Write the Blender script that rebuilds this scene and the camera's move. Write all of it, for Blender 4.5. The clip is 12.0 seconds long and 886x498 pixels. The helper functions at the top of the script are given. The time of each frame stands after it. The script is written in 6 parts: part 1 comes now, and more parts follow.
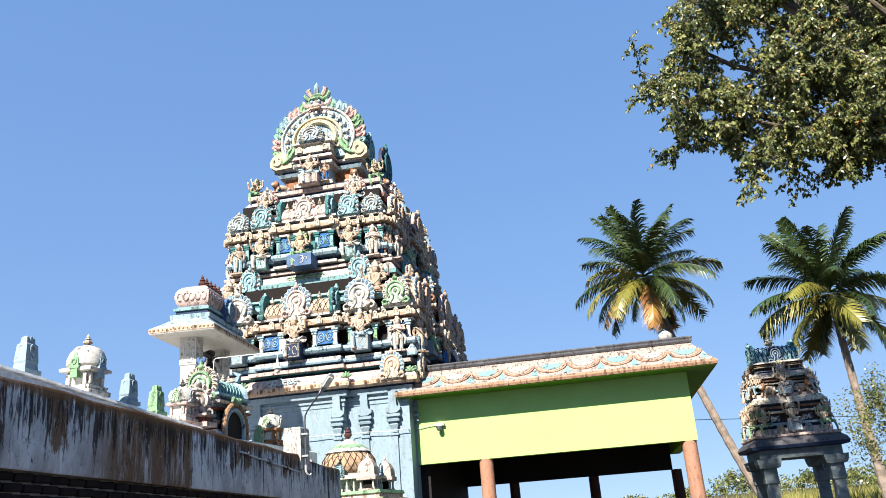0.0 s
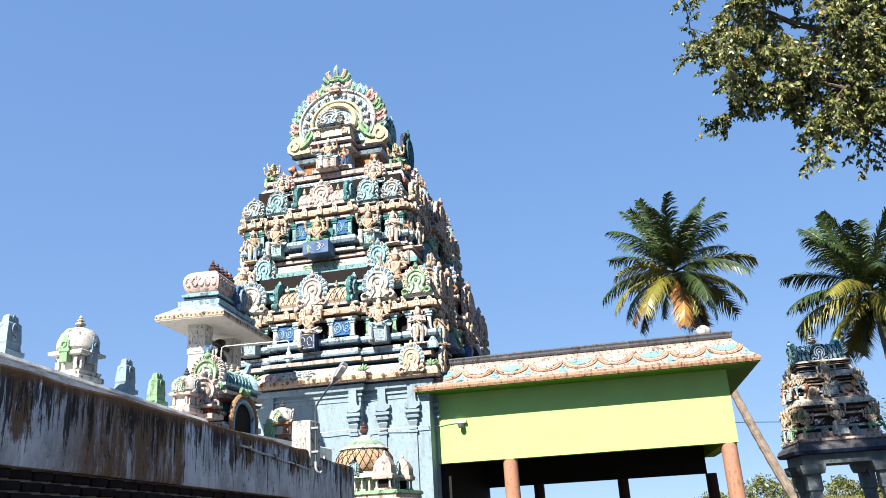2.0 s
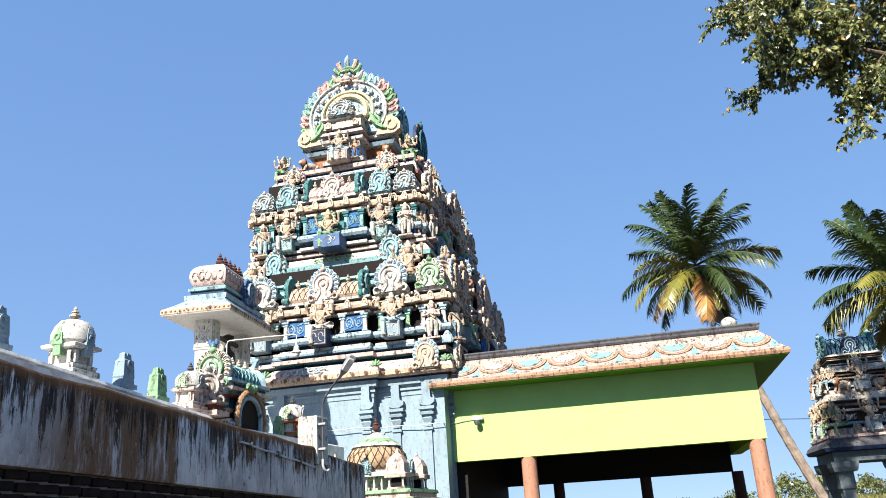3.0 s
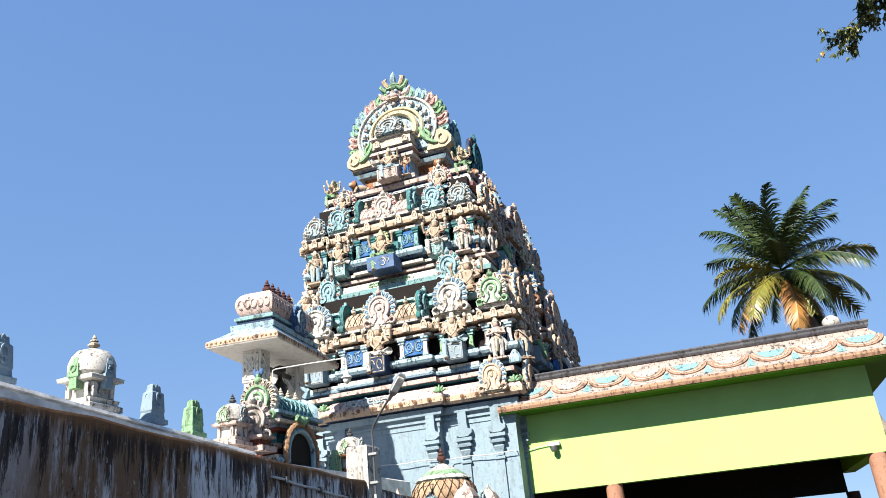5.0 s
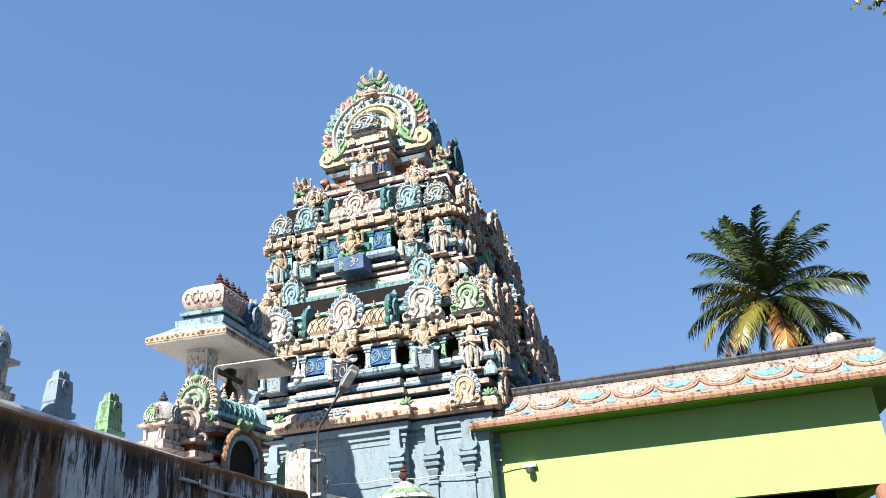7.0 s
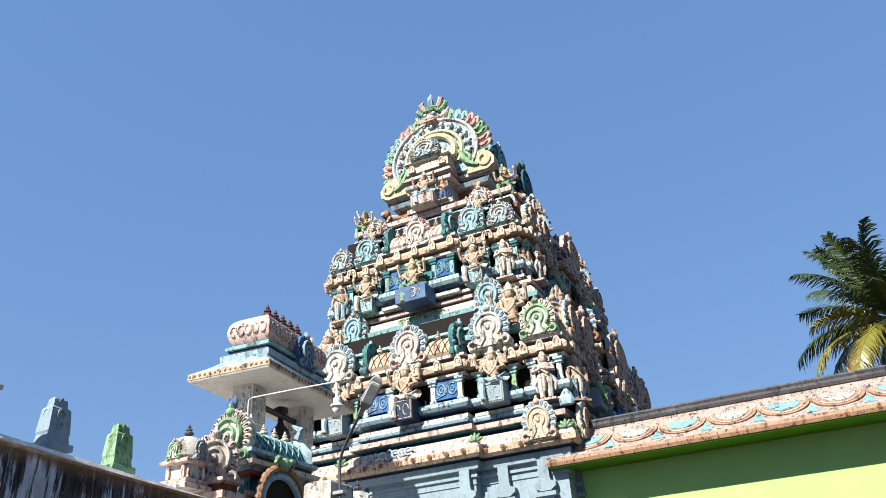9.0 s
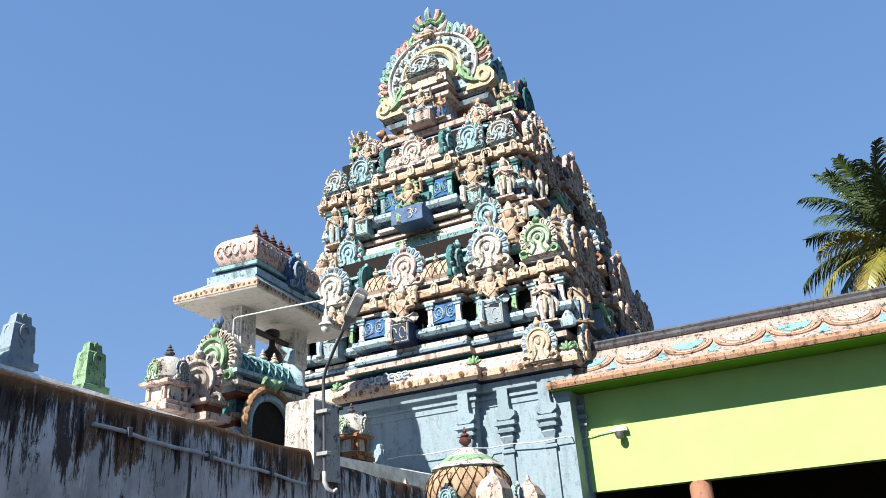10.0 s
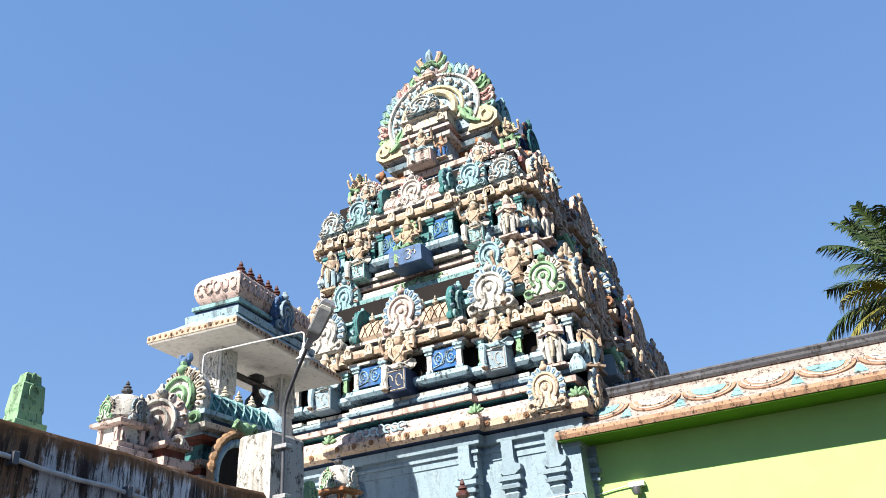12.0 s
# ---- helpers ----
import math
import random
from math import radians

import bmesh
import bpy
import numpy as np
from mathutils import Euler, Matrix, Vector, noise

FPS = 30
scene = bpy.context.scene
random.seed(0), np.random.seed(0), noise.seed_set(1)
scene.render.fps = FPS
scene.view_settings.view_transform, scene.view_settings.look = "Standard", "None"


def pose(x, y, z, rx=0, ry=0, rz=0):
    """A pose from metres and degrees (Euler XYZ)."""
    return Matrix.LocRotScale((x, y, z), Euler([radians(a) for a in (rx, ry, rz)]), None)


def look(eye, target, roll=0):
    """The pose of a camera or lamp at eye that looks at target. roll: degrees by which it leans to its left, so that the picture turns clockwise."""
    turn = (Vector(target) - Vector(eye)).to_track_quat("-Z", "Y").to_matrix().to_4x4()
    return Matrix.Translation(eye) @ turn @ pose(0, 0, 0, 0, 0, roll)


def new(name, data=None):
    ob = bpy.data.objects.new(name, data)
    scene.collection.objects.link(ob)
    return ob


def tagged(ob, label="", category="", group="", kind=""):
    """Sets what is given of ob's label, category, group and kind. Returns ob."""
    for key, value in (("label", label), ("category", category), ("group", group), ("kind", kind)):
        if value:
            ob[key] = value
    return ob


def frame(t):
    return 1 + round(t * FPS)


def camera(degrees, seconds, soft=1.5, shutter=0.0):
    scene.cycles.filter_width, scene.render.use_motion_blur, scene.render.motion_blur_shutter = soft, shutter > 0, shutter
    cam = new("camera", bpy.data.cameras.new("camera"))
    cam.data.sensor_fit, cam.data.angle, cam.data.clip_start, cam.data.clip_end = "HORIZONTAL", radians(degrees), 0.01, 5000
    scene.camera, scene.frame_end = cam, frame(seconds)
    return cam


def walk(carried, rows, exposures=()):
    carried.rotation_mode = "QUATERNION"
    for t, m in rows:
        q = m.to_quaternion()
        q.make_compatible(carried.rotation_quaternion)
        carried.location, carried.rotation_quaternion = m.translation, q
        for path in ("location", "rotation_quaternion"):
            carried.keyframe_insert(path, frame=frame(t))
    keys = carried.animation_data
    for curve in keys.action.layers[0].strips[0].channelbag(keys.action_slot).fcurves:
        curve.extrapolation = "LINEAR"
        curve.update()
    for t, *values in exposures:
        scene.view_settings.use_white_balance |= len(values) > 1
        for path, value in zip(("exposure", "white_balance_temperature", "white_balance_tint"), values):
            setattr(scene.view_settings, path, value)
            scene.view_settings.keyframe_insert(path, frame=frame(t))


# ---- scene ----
cam = camera(59.3, 12.0, soft=0.9)
PATH = [
    (0, (0.492, 2.015, 1.638), (0.145, 3.875, 2.285), -4.5),
    (0.5, (0.426, 2.197, 1.686), (0.078, 4.036, 2.392), -4.4),
    (1, (0.377, 2.424, 1.664), (0.029, 4.254, 2.391), -4.4),
    (1.5, (0.308, 2.785, 1.69), (-0.072, 4.623, 2.382), -4.0),
    (2, (0.236, 3.102, 1.698), (-0.167, 4.95, 2.348), -3.4),
    (2.5, (0.195, 3.387, 1.691), (-0.212, 5.236, 2.335), -3.4),
    (3, (0.165, 3.727, 1.699), (-0.281, 5.564, 2.351), -3.5),
    (3.2, (0.179, 3.84, 1.695), (-0.295, 5.671, 2.345), -3.5),
    (4.8, (0.033, 4.958, 1.722), (-0.567, 6.721, 2.451), -5.6),
    (5, (-0.032, 5.112, 1.721), (-0.629, 6.869, 2.466), -5.5),
    (5.5, (-0.19, 5.492, 1.723), (-0.784, 7.246, 2.477), -5.0),
    (6, (-0.308, 5.86, 1.709), (-0.895, 7.604, 2.493), -4.6),
    (6.5, (-0.364, 6.234, 1.708), (-0.927, 7.985, 2.494), -4.1),
    (7, (-0.392, 6.573, 1.688), (-0.931, 8.321, 2.496), -4.1),
    (7.2, (-0.377, 6.734, 1.7), (-0.9, 8.438, 2.606), -4.3),
    (8.8, (-0.339, 7.947, 1.624), (-1.041, 9.545, 2.601), -4.1),
    (9, (-0.359, 8.075, 1.616), (-1.084, 9.681, 2.563), -4.2),
    (9.5, (-0.527, 8.418, 1.665), (-1.282, 10.068, 2.505), -4.1),
    (10, (-0.568, 8.721, 1.665), (-1.341, 10.387, 2.456), -4.2),
    (10.5, (-0.639, 8.975, 1.652), (-1.432, 10.655, 2.392), -4.3),
    (11, (-0.74, 9.215, 1.649), (-1.535, 10.897, 2.383), -4.3),
    (11.5, (-0.784, 9.479, 1.61), (-1.579, 11.149, 2.37), -4.5),
    (12, (-0.816, 9.715, 1.62), (-1.575, 11.307, 2.563), -4.3),
]
walk(cam, [(t, look(eye, target, roll)) for t, eye, target, roll in PATH], [(0.0, 1.46), (3.0, 1.46), (6.0, 1.33), (9.0, 1.24), (10.0, 1.28), (12.0, 1.42)])


# ---- light ----
SUN_TO = Vector((-0.26, -1.0, 0.92)).normalized()
world = bpy.data.worlds.new("sky")
scene.world = world
world.use_nodes = True
wn = world.node_tree.nodes
sky = wn.new("ShaderNodeTexSky")
sky.sky_type = "NISHITA"
sky.sun_disc = False
sky.sun_elevation = math.asin(SUN_TO.z)
sky.sun_rotation = math.atan2(SUN_TO.x, SUN_TO.y)
sky.air_density, sky.dust_density, sky.ozone_density = 1.0, 0.0, 4.0
wn["Background"].inputs["Strength"].default_value = 0.203
soft = wn.new("ShaderNodeGamma")
soft.inputs["Gamma"].default_value = 0.32
tint = wn.new("ShaderNodeHueSaturation")
tint.inputs["Saturation"].default_value = 2.2
tint.inputs["Hue"].default_value = 0.516
coord = wn.new("ShaderNodeTexCoord")
lift = wn.new("ShaderNodeVectorMath")
lift.operation = "ADD"
lift.inputs[1].default_value = (0, 0, 0.13)
unitv = wn.new("ShaderNodeVectorMath")
unitv.operation = "NORMALIZE"
world.node_tree.links.new(coord.outputs["Generated"], lift.inputs[0])
world.node_tree.links.new(lift.outputs[0], unitv.inputs[0])
world.node_tree.links.new(unitv.outputs[0], sky.inputs["Vector"])
world.node_tree.links.new(sky.outputs[0], soft.inputs["Color"])
world.node_tree.links.new(soft.outputs[0], tint.inputs["Color"])
world.node_tree.links.new(tint.outputs[0], wn["Background"].inputs["Color"])
sun = new("sun", bpy.data.lights.new("sun", "SUN"))
sun.data.energy, sun.data.angle, sun.data.color = 5.0, radians(0.53), (1.0, 0.94, 0.85)
sun.matrix_world = look(SUN_TO * 60, (0, 0, 0))


# ---- materials ----
def nodes_of(name):
    mat = bpy.data.materials.new(name)
    mat.use_nodes = True
    t = mat.node_tree
    return mat, t, t.nodes["Principled BSDF"]


def node(t, kind, **values):
    n = t.nodes.new(kind)
    for key, value in values.items():
        n.inputs[key.replace("_", " ")].default_value = value
    return n


def mixed(t, a, b, fac, mode="MIX"):
    m = t.nodes.new("ShaderNodeMix")
    m.data_type, m.blend_type = "RGBA", mode
    for value, socket in ((fac, m.inputs["Factor"]), (a, m.inputs["A"]), (b, m.inputs["B"])):
        if isinstance(value, bpy.types.NodeSocket):
            t.links.new(value, socket)
        elif socket.name == "Factor":
            socket.default_value = value
        else:
            socket.default_value = (*value, 1)
    return m.outputs["Result"]


def ramp(t, src, lo, hi, top=1.0):
    r = t.nodes.new("ShaderNodeMapRange")
    t.links.new(src, r.inputs["Value"])
    r.inputs["From Min"].default_value, r.inputs["From Max"].default_value = lo, hi
    r.inputs["To Min"].default_value, r.inputs["To Max"].default_value = 0.0, top
    r.interpolation_type = "SMOOTHSTEP"
    return r.outputs["Result"]


def field(t, scale, stretch=(1, 1, 1), detail=4.0, rough=0.55):
    g = t.nodes.new("ShaderNodeNewGeometry")
    m = t.nodes.new("ShaderNodeMapping")
    m.inputs["Scale"].default_value = stretch
    t.links.new(g.outputs["Position"], m.inputs["Vector"])
    n = node(t, "ShaderNodeTexNoise", Scale=scale, Detail=detail, Roughness=rough)
    t.links.new(m.outputs[0], n.inputs["Vector"])
    return n.outputs["Fac"]


def bump(t, b, height, strength, distance):
    n = node(t, "ShaderNodeBump", Strength=strength, Distance=distance)
    t.links.new(height, n.inputs["Height"])
    t.links.new(n.outputs[0], b.inputs["Normal"])


def paint(name, rgb, grime=0.35, rough=0.7, soot=(0.022, 0.017, 0.014)):
    """Painted lime plaster: faded patches, rain streaks, fine grain."""
    mat, t, b = nodes_of(name)
    info = t.nodes.new("ShaderNodeObjectInfo")
    rgb = tuple(0.60 * c ** 1.12 for c in rgb)
    faded = tuple(min(0.5, c * 0.8 + 0.09) for c in rgb)
    c = mixed(t, rgb, faded, ramp(t, field(t, 2.6), 0.45, 0.75, 0.55))
    c = mixed(t, c, tuple(v * 0.7 for v in rgb), ramp(t, info.outputs["Random"], 0.3, 1.0, 0.35))
    c = mixed(t, c, soot, ramp(t, field(t, 3.0, (2.2, 2.2, 0.35), 7, 0.62), 0.52, 0.68, grime))
    c = mixed(t, c, soot, ramp(t, field(t, 13.0, (1, 1, 0.55), 8, 0.7), 0.535, 0.625, min(0.9, grime * 1.35)))
    c = mixed(t, c, soot, ramp(t, field(t, 40.0, (1, 1, 0.7), 5, 0.7), 0.585, 0.65, min(0.88, grime * 1.3)))
    c = mixed(t, c, faded, ramp(t, field(t, 30.0, (1, 1, 0.8), 6, 0.7), 0.58, 0.66, 0.5))
    t.links.new(c, b.inputs["Base Color"])
    b.inputs["Roughness"].default_value = rough
    b.inputs["Specular IOR Level"].default_value = 0.15
    bump(t, b, field(t, 28.0, detail=8, rough=0.7), 0.5, 0.02)
    return mat


def plain(name, rgb, rough=0.5, metal=0.0, spread=0.25, scale=12.0, relief=0.2):
    mat, t, b = nodes_of(name)
    c = mixed(t, rgb, tuple(v * (1 - spread) for v in rgb), ramp(t, field(t, scale, detail=6), 0.35, 0.7))
    t.links.new(c, b.inputs["Base Color"])
    b.inputs["Roughness"].default_value, b.inputs["Metallic"].default_value = rough, metal
    b.inputs["Specular IOR Level"].default_value = 0.15 if rough > 0.55 else 0.5
    bump(t, b, field(t, scale * 4), relief, 0.01)
    return mat


M = dict(
    white=paint("white_paint", (0.80, 0.77, 0.70), 0.62),
    clean=paint("soffit_white", (0.78, 0.75, 0.70), 0.18),
    cream=paint("cream_paint", (0.80, 0.70, 0.55), 0.62),
    peach=paint("peach_paint", (0.76, 0.58, 0.43), 0.62),
    orange=paint("orange_paint", (0.52, 0.25, 0.12), 0.62),
    pink=paint("pink_paint", (0.70, 0.36, 0.33), 0.62),
    rose=paint("pale_rose_paint", (0.80, 0.62, 0.55), 0.62),
    red=paint("brick_red_paint", (0.26, 0.08, 0.05), 0.4),
    sky=paint("pale_blue_paint", (0.50, 0.68, 0.76), 0.62),
    wall=paint("wall_blue_paint", (0.41, 0.53, 0.60), 0.2),
    aqua=paint("aqua_paint", (0.40, 0.66, 0.66), 0.62),
    teal=paint("teal_paint", (0.09, 0.30, 0.30), 0.62),
    blue=paint("strong_blue_paint", (0.06, 0.22, 0.52), 0.4),
    bluegrey=paint("slate_blue_paint", (0.14, 0.24, 0.42), 0.25),
    # navy paint; on recessed bands it also stands in for shade
    navy=plain("navy_paint_and_recess_shade", (0.02, 0.035, 0.075), 0.6),
    green=paint("leaf_green_paint", (0.36, 0.58, 0.34), 0.62),
    # near-black for cores and recess walls: shade put into the colour
    dark=plain("painted_recess_shade", (0.014, 0.011, 0.010), 0.85),
    yellow=paint("pale_yellow_paint", (0.78, 0.68, 0.46), 0.4),
    skin=paint("ochre_figure_paint", (0.66, 0.50, 0.37), 0.62),
    ochre=paint("brown_ochre_paint", (0.34, 0.19, 0.10), 0.62),
    umber=paint("umber_paint", (0.11, 0.06, 0.04), 0.5),
    brown=plain("copper_brown", (0.08, 0.028, 0.02), 0.4),
)


# ---- mesh helpers ----
def fresh():
    return bmesh.new()


def mesh_of(name, bm, mats, smooth=False):
    me = bpy.data.meshes.new(name)
    bmesh.ops.recalc_face_normals(bm, faces=bm.faces)
    bm.to_mesh(me)
    bm.free()
    for m in mats if isinstance(mats, (list, tuple)) else [mats]:
        me.materials.append(M[m] if isinstance(m, str) else m)
    if smooth:
        me.polygons.foreach_set("use_smooth", [True] * len(me.polygons))
        me.set_sharp_from_angle(angle=radians(40))
    return me


def part(name, bm, mats, parent=None, label="", at=None, smooth=False):
    """One mesh object under a thing or a part; bm may be a ready mesh."""
    me = bm if isinstance(bm, bpy.types.Mesh) else mesh_of(name, bm, mats, smooth)
    ob = new(name, me)
    if parent is not None:
        ob.parent = parent
    if at is not None:
        ob.matrix_basis = at
    return tagged(ob, label)


def thing(name, x, y, z, label, category, group="", kind="", rz=0):
    ob = new(name)
    ob.empty_display_size = 0.2
    ob.matrix_basis = pose(x, y, z, 0, 0, rz)
    return tagged(ob, label, category, group, kind)


def quad(bm, vs, m):
    try:
        bm.faces.new(vs).material_index = m
    except ValueError:
        pass


def stack(bm, levels, m=0, cx=0.0, cy=0.0, cap=True):
    """A moulded rectangular body: rings (z, half width, half depth[, material])."""
    prev = None
    for lv in levels:
        z, hx, hy = lv[:3]
        mm = lv[3] if len(lv) > 3 else m
        ring = [bm.verts.new((cx + sx * hx, cy + sy * hy, z)) for sx, sy in ((-1, -1), (1, -1), (1, 1), (-1, 1))]
        if prev:
            for i in range(4):
                quad(bm, (prev[i], prev[(i + 1) % 4], ring[(i + 1) % 4], ring[i]), mm)
        elif cap:
            quad(bm, ring[::-1], mm)
        prev = ring
    if cap:
        quad(bm, prev, mm)
    return bm


def box(bm, x0, x1, y0, y1, z0, z1, m=0, bev=0.0):
    b = min(bev, (x1 - x0) / 3, (y1 - y0) / 3, (z1 - z0) / 3)
    cx, cy, hx, hy = (x0 + x1) / 2, (y0 + y1) / 2, (x1 - x0) / 2, (y1 - y0) / 2
    if b <= 0:
        return stack(bm, [(z0, hx, hy), (z1, hx, hy)], m, cx, cy)
    return stack(bm, [(z0, hx - b, hy - b), (z0 + b, hx, hy), (z1 - b, hx, hy), (z1, hx - b, hy - b)], m, cx, cy)


def lathe(bm, profile, o=(0, 0, 0), seg=12, m=0, sx=1.0, sy=1.0, turn=0.0, rib=0.0):
    """Turned body round z: (radius, height[, material])."""
    prev = None
    for p in profile:
        r, z = p[:2]
        mm = p[2] if len(p) > 2 else m
        ring = []
        for i in range(seg):
            a = 2 * math.pi * i / seg + turn
            k = r * (1 + (rib if i % 2 else -rib))
            ring.append(bm.verts.new((o[0] + sx * k * math.cos(a), o[1] + sy * k * math.sin(a), o[2] + z)))
        if prev:
            for i in range(seg):
                quad(bm, (prev[i], prev[(i + 1) % seg], ring[(i + 1) % seg], ring[i]), mm)
        else:
            quad(bm, ring[::-1], mm)
        prev = ring
    quad(bm, prev, mm)
    return bm


def ball(bm, c, r, m=0, seg=8, rings=5, basis=None):
    """An ellipsoid with half axes r, its axes turned by basis."""
    rows = []
    for j in range(1, rings):
        v = math.pi * j / rings
        rows.append([Vector((math.sin(v) * math.cos(2 * math.pi * i / seg) * r[0], math.sin(v) * math.sin(2 * math.pi * i / seg) * r[1], -math.cos(v) * r[2])) for i in range(seg)])
    c = Vector(c)

    def put(v):
        return bm.verts.new(c + (basis @ v if basis else v))
    rows = [[put(v) for v in row] for row in rows]
    lo, hi = put(Vector((0, 0, -r[2]))), put(Vector((0, 0, r[2])))
    for i in range(seg):
        k = (i + 1) % seg
        quad(bm, (lo, rows[0][k], rows[0][i]), m)
        quad(bm, (hi, rows[-1][i], rows[-1][k]), m)
        for a, b in zip(rows, rows[1:]):
            quad(bm, (a[i], a[k], b[k], b[i]), m)


def tube(bm, pts, r, m=0, seg=6, closed=False):
    """A round bar along points; r: one radius or one for each point."""
    pts = [Vector(p) for p in pts]
    n = len(pts)
    rs = r if isinstance(r, (list, tuple)) else [r] * n
    rings = []
    for i, p in enumerate(pts):
        a, b = (pts[(i - 1) % n], pts[(i + 1) % n]) if closed else (pts[max(i - 1, 0)], pts[min(i + 1, n - 1)])
        d = (b - a).normalized()
        u = d.cross(Vector((0, 1, 0.03)) if abs(d.y) < 0.9 else Vector((1, 0, 0))).normalized()
        v = d.cross(u)
        rings.append([bm.verts.new(p + rs[i] * (math.cos(2 * math.pi * k / seg) * u + math.sin(2 * math.pi * k / seg) * v)) for k in range(seg)])
    for i in range(n if closed else n - 1):
        a, b = rings[i], rings[(i + 1) % n]
        for k in range(seg):
            quad(bm, (a[k], a[(k + 1) % seg], b[(k + 1) % seg], b[k]), m)
    if not closed:
        quad(bm, rings[0][::-1], m)
        quad(bm, rings[-1], m)
    return bm


def slab(bm, outline, y0, y1, m=0, side=None):
    """A plate in the xz plane from an outline [(x, z)], between y0 (front) and y1."""
    f = [bm.verts.new((x, y0, z)) for x, z in outline]
    k = [bm.verts.new((x, y1, z)) for x, z in outline]
    quad(bm, f, m)
    quad(bm, k[::-1], m)
    n = len(f)
    for i in range(n):
        quad(bm, (f[i], f[(i + 1) % n], k[(i + 1) % n], k[i]), m if side is None else side)


def arc(cx, cz, rx, rz, a0, a1, n):
    return [(cx + rx * math.cos(radians(a0 + (a1 - a0) * i / n)), cz + rz * math.sin(radians(a0 + (a1 - a0) * i / n))) for i in range(n + 1)]


# ---- carved ornaments, facing -y, standing on z = 0 ----
def gable(w, h, inner, scroll, petals, n=13, depth=0.16):
    """Horseshoe gable ornament: a shield with a rim of close petals, scrolled disc, curled feet and a bud on top."""
    bm = fresh()
    k = h / w
    cz = h * 0.45
    ro = w * 0.43
    outer = [(-w * 0.47, 0), (w * 0.47, 0), (w * 0.5, h * 0.06), (w * 0.47, h * 0.15), (w * 0.38, h * 0.2)] + arc(0, cz, ro * 1.06, ro * 1.06 * k, -22, 202, 22) + [(-w * 0.38, h * 0.2), (-w * 0.47, h * 0.15), (-w * 0.5, h * 0.06)]
    slab(bm, outer, -depth * 0.2, depth * 0.5, 0)
    rd = w * 0.31
    slab(bm, [(-w * 0.27, h * 0.04), (w * 0.27, h * 0.04)] + arc(0, cz, rd, rd * k, -40, 220, 18), -depth * 0.5, -depth * 0.2, 0)
    for i in range(n):
        a = radians(-20 + 220 * i / (n - 1))
        b = Matrix.Rotation(-(a - math.pi / 2), 3, "Y")
        ball(bm, (ro * 0.9 * math.cos(a), -depth * 0.16, cz + ro * 0.9 * k * math.sin(a)), (w * 0.066, depth * 0.26, w * 0.105), 2 if i % 2 else 3, 7, 4, b)
        ball(bm, (ro * 0.93 * math.cos(a), -depth * 0.34, cz + ro * 0.93 * k * math.sin(a)), (w * 0.026, depth * 0.1, w * 0.06), 4, 5, 3, b)
    for q, m in ((0.95, 1), (0.52, 1)):
        tube(bm, [(x, -depth * 0.52, z) for x, z in arc(0, cz, rd * q, rd * k * q, -74 + 34 * q, 254 - 34 * q, 14)], w * 0.038, m, 6)
    for s in (-1, 1):
        tube(bm, [(s * x, -depth * 0.5, z) for x, z in arc(w * 0.37, h * 0.1, w * 0.09, h * 0.08, 170, -150, 8)], w * 0.036, 1, 5)
        tube(bm, [(s * w * 0.1, -depth * 0.52, cz - h * 0.08), (s * w * 0.08, -depth * 0.54, h * 0.2), (s * w * 0.18, -depth * 0.52, h * 0.07), (s * w * 0.26, -depth * 0.5, h * 0.13)], w * 0.03, 1, 5)
    ball(bm, (0, -depth * 0.5, cz), (w * 0.07, depth * 0.3, h * 0.07), 1, 7, 5)
    ball(bm, (0, -depth * 0.2, h * 0.88), (w * 0.1, depth * 0.5, h * 0.08), 1, 8, 5)
    ball(bm, (0, -depth * 0.2, h * 0.97), (w * 0.05, depth * 0.3, h * 0.06), 1, 6, 4)
    return mesh_of("gable_ornament", bm, [inner, scroll, petals[0], petals[1], "bluegrey" if petals[1] in ("wall", "sky", "blue") else "umber"], True)


